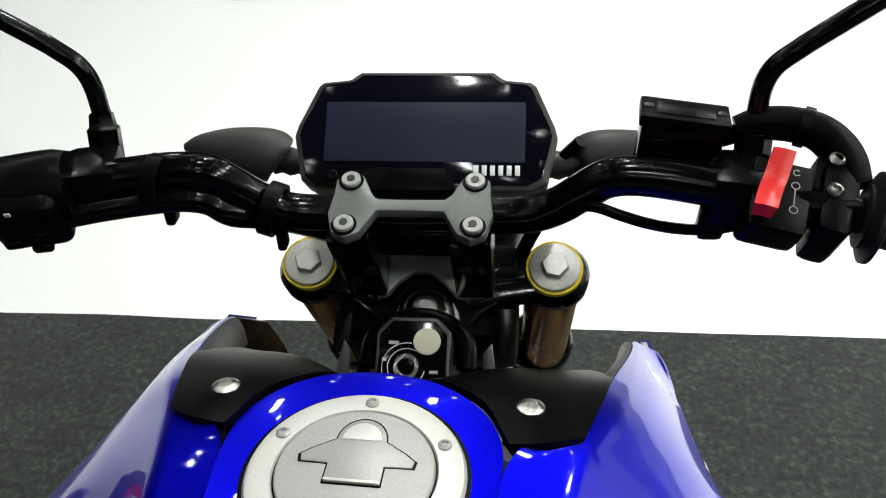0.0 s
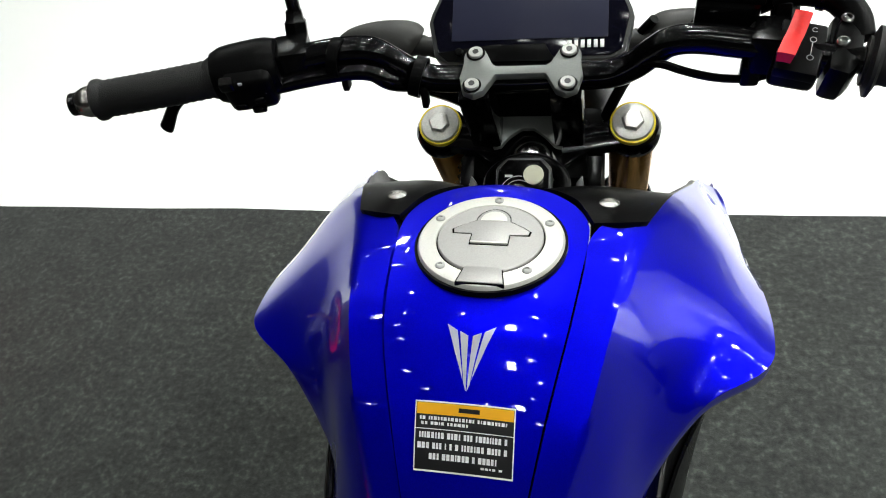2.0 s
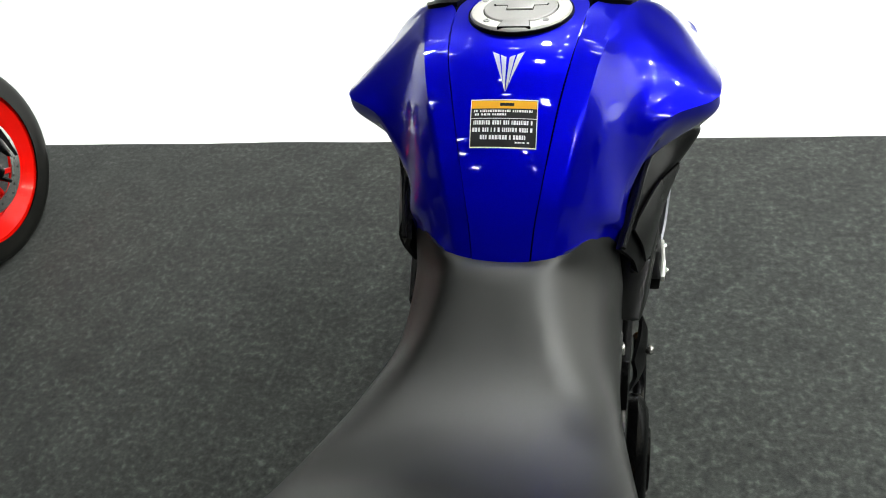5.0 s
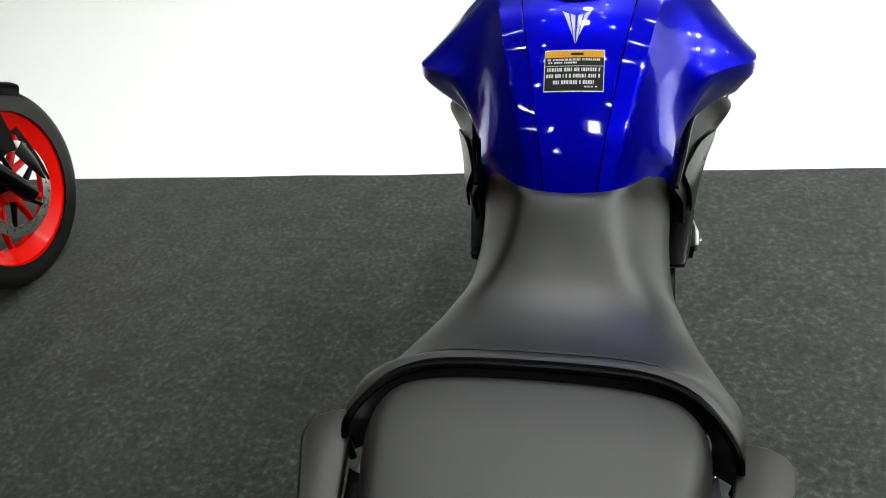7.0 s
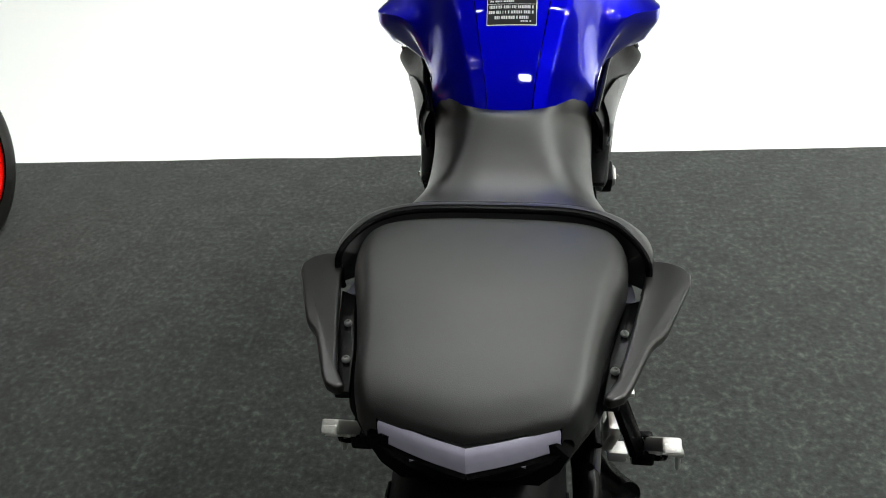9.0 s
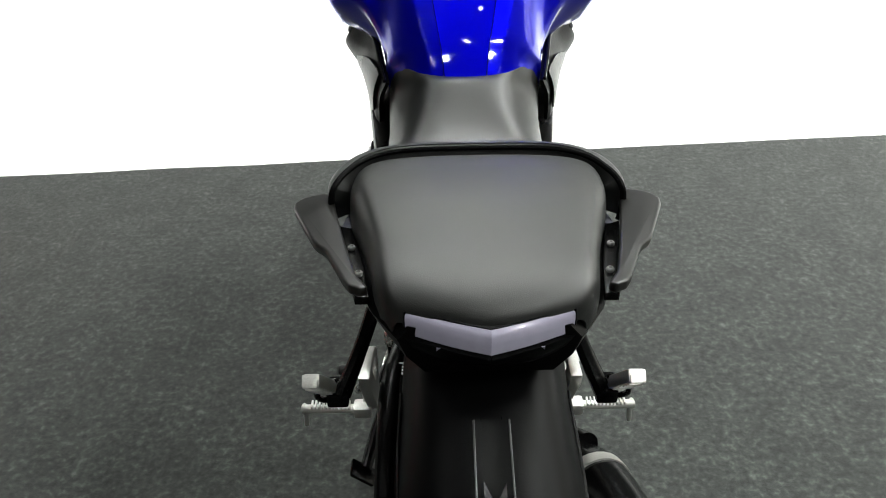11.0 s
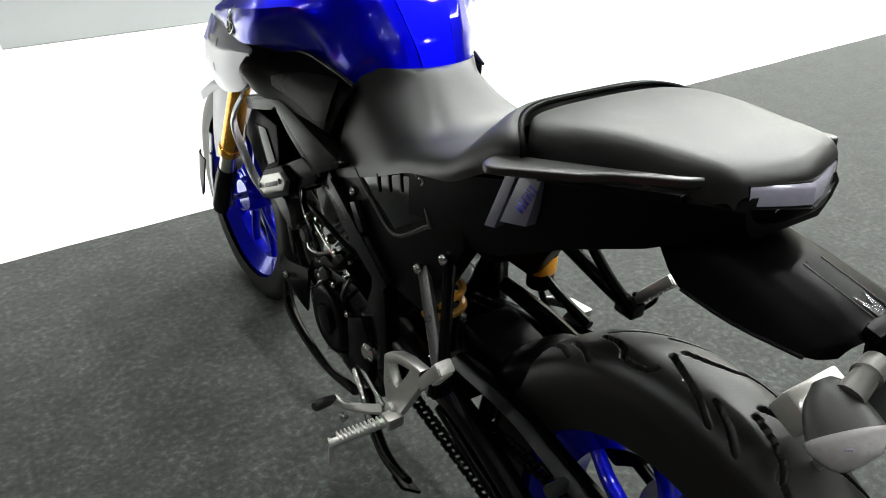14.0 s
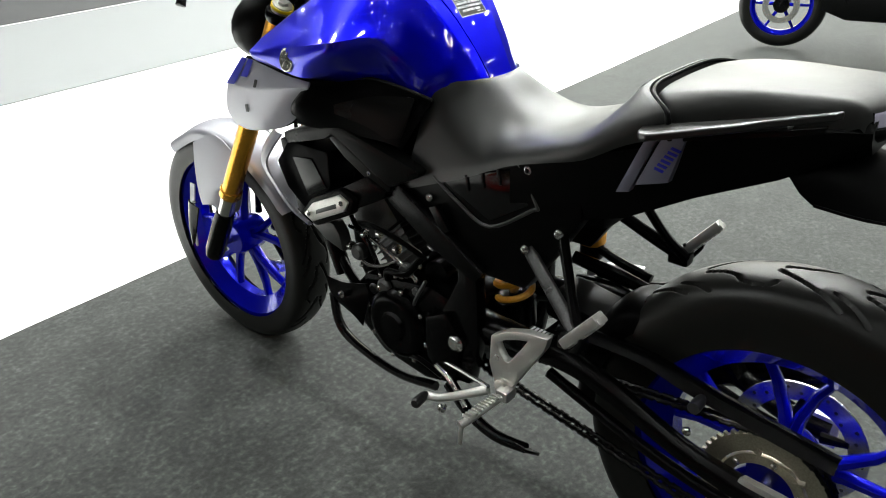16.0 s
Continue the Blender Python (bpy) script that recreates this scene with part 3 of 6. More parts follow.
seat = part("rider_seat", shell(full_rows(SEAT), .02, 4, 3), VINYL, bike, "black vinyl rider seat", 60)
lip = [(-p[0], p[1] - .006, p[2] - .002) for p in SEAT[-1][:0:-1]] + [(p[0], p[1] - .006, p[2] - .002) for p in SEAT[-1]]
part("seat_piping", one(tube, lip, .0034, 8, 4), PLASTIC, seat, "shiny black piping")
for dz in (.012, .024):
    st = [(x, y + dz, z - dz * .35 + .0015) for x, y, z in lip[2:-2]]
    part("stitched_seam", one(tube, st, .0010, 5, 3), BLACK_INK, seat)
PAD = [(.184, .904, .119, 1), (.175, .918, .1225, 1), (.152, .925, .1245, 1), (.110, .933, .120, 1), (.050, .940, .107, 1), (-.010, .9425, .0945, 1), (-.052, .944, .088, .9), (-.078, .941, .082, .65), (-.092, .932, .077, .42), (-.098, .918, .072, .28)]
pad_rows = []
for i, (y, z, w, drop) in enumerate(PAD):
    front = .042 * max(0.0, 1 - i / 4.0)
    back = .015 if i > 7 else .011 if i == 7 else .004 if i == 6 else 0
    pad_rows.append([(0, y - back * .6, z), (w * .5, y - front * .05 - back * .1, z - .0005), (w * .80, y - front * .25 + back * .35, z - .002), (w * .94, y - front * .6 + back * .6, z - .007 * drop), (w * 1.015, y - front * .9 + back * .8, z - .026 * drop), (w * 1.03, y - front + back * .8, z - .056 * drop)])
pad = part("pillion_seat", shell(full_rows(pad_rows), .015, 4, 3), VINYL, bike, "black vinyl pillion seat", 60)

# tail cowl, side decals, tail lamp
bm = bmesh.new()
TAIL = [(.40, .122, .770, .116, .650), (.30, .128, .800, .112, .690), (.20, .134, .835, .108, .722), (.10, .128, .868, .098, .778), (.00, .112, .890, .082, .824), (-.06, .092, .903, .062, .858), (-.094, .070, .903, .050, .870)]
ring_loft(bm, [[(-xt * .86, y, zt + .012), (xt * .86, y, zt + .012), (xt, y, zt), ((xt + xb) / 2 + .004, y, (zt + zb) / 2), (xb, y, zb), (-xb, y, zb), (-(xt + xb) / 2 - .004, y, (zt + zb) / 2), (-xt, y, zt)] for y, xt, zt, xb, zb in TAIL])
tail = part("tail_cowl", bm, PLASTIC, bike, "black tail cowl")
for s in SIDES:
    dm = [(.203, .772), (.166, .858), (.148, .862), (.183, .777)]
    de = [(.174, .790), (.141, .866), (.106, .876), (.126, .805)]
    for poly in (dm, de):
        d = part("side_decal", plate(poly, s * .121, s * .1345, .0005), GREY_INK, tail, "grey decal")
    for k in range(6):
        y, z = .1405 - k * .0042, .826 + k * .0066
        part("text_bar", plate([(y - .006, z - .009), (y + .008, z - .006), (y + .006, z - .002), (y - .008, z - .005)], s * .1330, s * .1352, .0003), BLUE_INK, d)
lamp_bits = []
for s in SIDES:
    # Black strip: its colour stands for shade on the pillion seat's rear face.
    lamp_bits.append(part("lamp_brow", shell([[(.0, -.092, .917), (.030, -.088, .919), (.062, -.078, .920)], [(.0, -.105, .9155), (.030, -.098, .9170), (.064, -.086, .9185)], [(.0, -.1105, .9140), (.030, -.1025, .9155), (.064, -.0905, .9170)]], .002, 3, 3, s), PLASTIC, tail, "black strip over the lamp, standing for the seat's shaded rear"))
    lens = [[(.0, -.1105, .9130), (.030, -.1025, .9145), (.063, -.0905, .9160)], [(.0, -.1150, .9080), (.030, -.1065, .9095), (.064, -.0930, .9110)], [(.0, -.1160, .8930), (.030, -.1075, .8950), (.064, -.0940, .8970)]]
    lamp_bits.append(part("tail_lamp_lens", shell(lens, .012, 2, 3, s), LENS, tail, "clear violet-grey tail lamp lens", 30))
    lamp_bits.append(part("tail_lamp_end", shell([[(.0645, -.092, .916), (.072, -.070, .917), (.082, -.035, .910)], [(.0645, -.094, .902), (.073, -.070, .899), (.084, -.035, .888)], [(.060, -.090, .886), (.070, -.068, .880), (.080, -.035, .866)]], .006, 3, 3, s), PLASTIC, tail))
    lamp_bits.append(part("tail_lamp_base", shell([[(.0, -.1150, .8920), (.030, -.1065, .8940), (.064, -.0930, .8960)], [(.0, -.106, .880), (.030, -.103, .880), (.060, -.089, .883)], [(.0, -.088, .868), (.03, -.080, .868), (.052, -.070, .870)]], .004, 3, 3, s), PLASTIC, tail))
    for k in range(5):
        lamp_bits.append(part("lens_rib", plate([(-.090 - .0045 * k, .894), (-.088 - .0045 * k, .894), (-.084 - .0045 * k, .884), (-.086 - .0045 * k, .884)], s * (.0615 - .006 * k), s * (.0645 - .006 * k), 0), LENS, tail))
for ob in lamp_bits:
    ob.matrix_basis = Matrix.Translation((0, .003, .010))

# grab rails
RAIL = [(.148, .163), (.168, .160), (.180, .153), (.1855, .140), (.183, .124), (.151, .036), (.146, .026), (.139, .017), (.134, .008), (.114, -.048), (.108, -.060), (.099, -.066), (.093, -.062), (.104, -.040), (.119, .020), (.140, .115)]


def rail_top(x, y):
    return .8885 + (.1395 - y) * .212 - max(0.0, x - .150 + (.14 - y) * .2) * .10


for s in SIDES:
    g = part("grab_rail", roofed(RAIL, rail_top, .010, .003, s), RAIL_GREY, bike, "matt dark grey grab rail", 50)
    part("rail_bracket", roofed([(.124, .100), (.140, .110), (.120, .010), (.106, -.050), (.094, -.050), (.104, .010)], lambda x, y: rail_top(x, y) - .018, .008, .001, s), SATIN, g)
    for x, y in ((.118, .046), (.106, -.010)):
        bolt((s * x, y, rail_top(x, y) - .016), (0, 0, 1), .0036, BOLT_GREY, g)

STEER = COVERS
# side covers under the seat
for s in SIDES:
    cover = [(.640, .652), (.511, .708), (.392, .764), (.345, .776), (.255, .742), (.250, .690), (.300, .610), (.355, .530), (.440, .528), (.560, .610)]
    c = part("side_cover", plate(cover, s * .095, s * .128, .004, .985), PLASTIC, bike, "matt black side cover")
    # Rim coloured a lighter grey in place of the highlight along it.
    part("vent_rim", one(tube, flip([(.1295, .556, .690), (.1295, .500, .655), (.1295, .432, .628), (.1295, .345, .682), (.1295, .335, .694), (.1295, .372, .755)], s), .0035, 6, 5), STALK_GREY, c)
    part("vent_panel", plate([(.545, .688), (.430, .636), (.345, .690), (.378, .748), (.440, .728)], s * .118, s * .1305, .003, .95), GLOSS, c, "shiny black vent panel")
    for k in range(3):
        y = .405 + .034 * k
        part("vent_fin", plate([(y + .004, .744 - .014 * k), (y + .012, .741 - .014 * k), (y + .002, .708 - .014 * k), (y - .001, .709 - .014 * k)], s * .126, s * .1335, .001, .8), COVER, c)
    bolt((s * .1295, .567, .646), (s, 0, 0), .0085, STEEL, c)
    bolt((s * .1295, .352, .751), (s, 0, 0), .0085, STEEL, c)

# covers under the tank and frame spars
UNDER_TANK = [[(.192, .800, .848), (.200, .852, .795), (.168, .880, .748)], [(.182, .785, .850), (.204, .822, .806), (.170, .835, .750)], [(.160, .750, .854), (.177, .762, .806), (.160, .765, .752)],
              [(.140, .690, .859), (.156, .690, .810), (.150, .680, .752)], [(.127, .620, .849), (.141, .622, .806), (.144, .640, .748)], [(.118, .568, .836), (.131, .590, .800), (.137, .628, .742)]]
fine_cover = smooth_rows(UNDER_TANK, 6, 8)


def on_cover(u, v):
    """Point of the cover under the tank, u from front to rear and v from top to bottom, both 0 to 1."""
    a, b = u * (len(fine_cover) - 1), v * (len(fine_cover[0]) - 1)
    i, k = min(int(a), len(fine_cover) - 2), min(int(b), len(fine_cover[0]) - 2)
    top = fine_cover[i][k] * (1 - b + k) + fine_cover[i][k + 1] * (b - k)
    low = fine_cover[i + 1][k] * (1 - b + k) + fine_cover[i + 1][k + 1] * (b - k)
    return top * (1 - a + i) + low * (a - i)


for s in SIDES:
    STEER = Matrix.Identity(4)
    k = part("tank_side_cover", shell(UNDER_TANK, .006, 6, 8, s), PLASTIC, bike, "matt black cover under the tank")
    bm = bmesh.new()
    inset = []
    for n in range(9):
        f = n / 8
        v0, v1 = .46 - .36 * min(1.0, f * 1.1), .62 + .30 * min(1.0, f * 1.6) - .25 * max(0.0, f - .6)
        inset.append([Vector(on_cover(.42 + .46 * f, v0 + (v1 - v0) * q / 6)) + Vector((.0022, 0, 0)) for q in range(7)])
    sheet(bm, [[(s * p.x, p.y, p.z) for p in r] for r in inset])
    bmesh.ops.recalc_face_normals(bm, faces=bm.faces)
    bmesh.ops.solidify(bm, geom=bm.faces[:], thickness=.003)
    part("cover_inset", bm, COVER, k, "satin black inset panel")
    part("cover_lip", one(tube, flip([(.1620, .750, .856), (.1415, .690, .8605), (.1300, .620, .851), (.1200, .568, .838)], s), .0030, 6, 5), COVER, k)
    band = part("spar_cover", plate([(.930, .722), (.860, .745), (.799, .763), (.751, .762), (.583, .709), (.592, .696), (.654, .665), (.691, .686), (.744, .722), (.783, .744), (.800, .733), (.920, .698)], s * .112, s * .170, .009, lean=.13), COVER, bike, "satin black frame cover")
    part("cover_flank", plate([(.790, .746), (.744, .722), (.691, .686), (.654, .667), (.664, .650), (.704, .658), (.768, .700), (.806, .733)], s * .112, s * .158, .006, lean=.11), COVER, band)
    STEER = COVERS
    spar = part("frame_spar", plate([(.680, .640), (.655, .668), (.622, .650), (.535, .600), (.433, .541), (.456, .511), (.560, .552), (.664, .614)], s * .108, s * .142, .006), SATIN, bike, "black steel frame spar")
    part("spar_edge", one(tube, flip([(.1405, .626, .647), (.1405, .535, .595), (.1405, .437, .538)], s), .0035, 6), SATIN, spar)
    part("spar_joint", plate([(.560, .632), (.542, .640), (.512, .598), (.530, .588)], s * .110, s * .1425, .002), SATIN, spar)
    bolt((s * .155, .697, .668), (s, 0, 0), .006, STEEL, bike)

# silver scoops beside the tank
SCOOP = [
    [(.187, 1.004, .861), (.190, 1.066, .800), (.188, 1.082, .766), (.184, 1.088, .736), (.176, 1.076, .710)],
    [(.191, .972, .862), (.196, 1.014, .806), (.194, 1.032, .772), (.189, 1.037, .737), (.180, 1.028, .709)],
    [(.193, .935, .858), (.201, .950, .812), (.199, .965, .780), (.195, .968, .750), (.186, .955, .724)],
    [(.194, .870, .850), (.204, .880, .825), (.200, .890, .800), (.194, .892, .774), (.186, .880, .752)],
    [(.193, .800, .847), (.197, .800, .838), (.193, .812, .823), (.188, .826, .807), (.183, .842, .788)],
]
fine_scoop = smooth_rows(SCOOP, 6, 6, (1,))
for s in SIDES:
    STEER = Matrix.Identity(4)
    sc = part("scoop", shell(SCOOP, .004, 6, 6, s, (1,)), SILVER_PAINT, bike, "silver painted air scoop")
    for i0, i1, j0, j1, mat in ((0, 4, 0, 6, BLUE_INK), (5, 8, 0, 4, BLUE_INK), (11, 12, 4, 6, BLACK_INK), (9, 10, 13, 16, BLACK_INK)):
        bm = bmesh.new()
        sheet(bm, [[(s * (p[0] + .0020), p[1] + .0010, p[2] + .0022) for p in r[j0:j1 + 1]] for r in fine_scoop[i0:i1 + 1]])
        bmesh.ops.solidify(bm, geom=bm.faces[:], thickness=.0006)
        part("scoop_decal", bm, mat, sc)
    inner = [[(p[0] - .007, p[1] - .004, p[2] + lift) for p, lift in zip(r, (.004, .002, 0, 0, 0))] for r in SCOOP]
    part("scoop_lining", shell(inner, .003, 4, 4, s, (1,)), PLASTIC, sc, "matt black lining inside the scoop")
    # radiator side panel with silver edge
    STEER = COVERS
    rp = part("radiator_panel", plate([(.925, .690), (.972, .632), (.945, .580), (.889, .540), (.830, .560), (.800, .620), (.800, .690)], s * .095, s * .166, .006, .97), PLASTIC, bike, "black radiator side panel")
    part("panel_edge", shell([[(.165, .966, .704), (.181, .940, .706), (.188, .915, .707)], [(.169, .998, .668), (.189, .972, .668), (.195, .948, .668)], [(.171, 1.016, .628), (.191, .990, .629), (.197, .968, .632)], [(.169, .990, .588), (.189, .962, .588), (.195, .942, .592)], [(.165, .938, .540), (.185, .918, .542), (.190, .905, .550)], [(.161, .882, .508), (.177, .872, .516), (.182, .866, .526)]], .004, 5, 3, s), SILVER_PAINT, rp, "silver edge strip")
    part("panel_slot", plate([(.911, .656), (.850, .666), (.812, .612), (.872, .580)], s * .163, s * .1695, .002), GLOSS, rp)
    part("lower_panel", plate([(.893, .506), (.850, .482), (.797, .468), (.806, .505), (.822, .526), (.862, .528)], s * .120, s * .152, .005), GREY_METAL, rp, "grey lower panel")
    # crash slider
    sl = part("crash_slider", plate([(.886, .546), (.850, .526), (.838, .526), (.735, .578), (.722, .612), (.760, .628), (.848, .586)], s * .156, s * .181, .006), PLASTIC, bike, "black crash slider with bright alloy face")
    part("slider_face", plate([(.872, .546), (.847, .535), (.745, .585), (.733, .607), (.757, .617), (.842, .577)], s * .179, s * .187, .003), ALLOY, sl)
    part("face_groove", plate([(.832, .556), (.830, .566), (.768, .596), (.766, .587)], s * .1865, s * .1880, .001), GREY_METAL, sl)
    part("slider_arm", plate([(.790, .612), (.700, .664), (.652, .644), (.668, .622), (.745, .580)], s * .125, s * .178, .006, lean=.16), SATIN, sl)
    for y, z in ((.853, .553), (.750, .602)):
        bolt((s * .188, y, z), (s, 0, 0), .0055, STEEL, sl)
radiator = part("radiator", block((.21, .03, .20), pose(0, .99, .56, -14, 0, 0), .004), SATIN, bike, "black radiator core")
for k in range(9):
    part("radiator_fin", block((.205, .004, .003), pose(0, 1.006 + .005 * (k - 4) * .98, .56 + .02 * (k - 4), -14, 0, 0), 0), GREY_METAL, radiator)

# ---------------------------------------------------------------- front end
REAR, FRONT = (-.0745, .3225), (1.3695, .2845)
# steering turned a little to the left round the raked steering axis
STEERING = Matrix.Translation((0, .975, .93)) @ Matrix.Rotation(radians(1.9), 4, Vector((0, -.47, .883))) @ Matrix.Translation((0, -.975, -.93))

STEER = LOWER @ STEERING


def set_steer(m):
    global STEER
    STEER = m


def tyre(name, centre, big, width, parent, seg, ns):
    """A tyre with cut tread grooves."""
    y0, z0 = centre
    bm = bmesh.new()
    prof = []
    rim = .226
    for j in range(ns + 1):
        u = -1 + 2 * j / ns
        a = u * math.pi * .60
        c = math.cos(math.pi * .60)
        x = width / 2 * math.copysign(abs(math.sin(a)) ** .85, a)
        r = rim + (big - rim) * ((math.cos(a) - c) / (1 - c)) ** .50
        prof.append((x, r, u))
    repeats = 9
    span = 2 * math.pi * big / repeats
    half = .105
    grooves = (((.05, .00), (.22, .13), (.45, .30), (.70, .42)), ((.30, .36), (.50, .50), (.74, .60)), ((.08, .52), (.16, .66), (.30, .76), (.46, .80), (.56, .90), (.52, .99), (.40, 1.02)))

    def near(w, ph):
        best = 1.0
        for line in grooves:
            for (w0, p0), (w1, p1) in zip(line, line[1:]):
                ax, ay, bx, by = w0 * half, p0 * span, w1 * half, p1 * span
                for turn in (-1, 0, 1):
                    px, py = w * half - ax, (ph + turn) * span - ay
                    dx, dy = bx - ax, by - ay
                    f = min(1.0, max(0.0, (px * dx + py * dy) / (dx * dx + dy * dy)))
                    best = min(best, math.hypot(px - f * dx, py - f * dy))
        return best

    pitch = seg // repeats
    table = {}
    vs = []
    for i in range(seg):
        t = i / seg
        row = []
        for j, (x, r, u) in enumerate(prof):
            w = abs(u) / .62
            cut = 0.0
            if w < .80:
                key = ((i + (pitch // 2 if u > 0 else 0)) % pitch, min(j, ns - j))
                if key not in table:
                    table[key] = near(w, key[0] / pitch)
                f = min(1.0, max(0.0, (.0045 - table[key]) / .0020))
                cut = .0080 * f * f * (3 - 2 * f)
            rr = r - cut
            row.append(bm.verts.new((x, y0 + rr * math.cos(2 * math.pi * t), z0 + rr * math.sin(2 * math.pi * t))))
        vs.append(row)
    for i in range(seg):
        for j in range(ns):
            a, b = vs[i], vs[(i + 1) % seg]
            bm.faces.new((a[j], a[j + 1], b[j + 1], b[j]))
    return part(name, bm, RUBBER, parent, "black rubber tyre with slanted tread grooves", 50)


def wheel(name, centre, big, width, rim_w, side, paint, parent, fine, k0=1.055):
    """Cast wheel: rim, hub, ten spokes in pairs, tyre and brake disc."""
    y0, z0 = centre
    w = rim_w / 2
    rim = part(name, one(hoop, [(x, r * k0) for x, r in [(-w, .222), (-w + .004, .224), (-w + .010, .216), (-w * .55, .208), (-w * .3, .200), (w * .3, .200), (w * .55, .208), (w - .010, .216), (w - .004, .224), (w, .222), (w + .001, .210), (w * .66, .190), (w * .34, .172), (-w * .34, .172), (-w * .66, .190), (-w - .001, .210)]], y0, z0, 96), paint, parent, "painted cast wheel")
    part("hub", one(turned, [(-.045, .02), (-.045, .042), (-.03, .048), (.03, .048), (.045, .042), (.045, .02)], (0, y0, z0), (1, 0, 0), 32), paint, rim)
    for k in range(5):
        for d in (-1, 1):
            a0 = 2 * math.pi * k / 5 + .3
            pts = []
            for f in (0, .35, .7, 1):
                r = .042 + f * .146
                a = a0 + d * (.10 + .19 * f ** 1.5)
                pts.append((r, a, .016 - .006 * f, .013 - .003 * f))
            rings = []
            for r, a, hw, hx in pts:
                cy, cz = y0 + r * math.cos(a), z0 + r * math.sin(a)
                ty, tz = -math.sin(a), math.cos(a)
                rings.append([(sx * hx, cy + sv * hw * ty * .7, cz + sv * hw * tz * .7) for sx, sv in ((-1, -.5), (-.5, -1), (.5, -1), (1, -.5), (1, .5), (.5, 1), (-.5, 1), (-1, .5))])
            bm = bmesh.new()
            ring_loft(bm, rings)
            part("spoke", bm, paint, rim)
    tyre("tyre", centre, big, width, rim, 1116 if fine else 540, 112 if fine else 64)
    x = side * .062
    big_r = .141 if big < .3 else .110
    disc = part("brake_disc", one(hoop, [(x - .002, big_r - .033), (x - .002, big_r), (x + .002, big_r), (x + .002, big_r - .033)], y0, z0, 72), STEEL, rim, "drilled steel brake disc")
    bm = bmesh.new()
    for k in range(30):
        a = 2 * math.pi * k / 30
        r = big_r - (.010 if k % 3 == 0 else .018 if k % 3 == 1 else .026)
        turned(bm, [(-.0023, .0032), (.0023, .0032)], (x, y0 + r * math.cos(a), z0 + r * math.sin(a)), (1, 0, 0), 8)
    part("disc_holes", bm, BLACK_INK, disc)
    for k in range(5):
        a = 2 * math.pi * k / 5
        bm = one(tube, [(x, y0 + .04 * math.cos(a), z0 + .04 * math.sin(a)), (x, y0 + (big_r - .03) * math.cos(a + .25), z0 + (big_r - .03) * math.sin(a + .25))], [.010, .006], 8)
        part("disc_arm", bm, SATIN, disc)
    part("axle", one(turned, [(-.118, .011), (-.118, .014), (-.100, .014), (-.1, .009), (.1, .009), (.1, .014), (.118, .014), (.118, .011)], (0, y0, z0), (1, 0, 0), 16), STEEL, rim)
    return rim


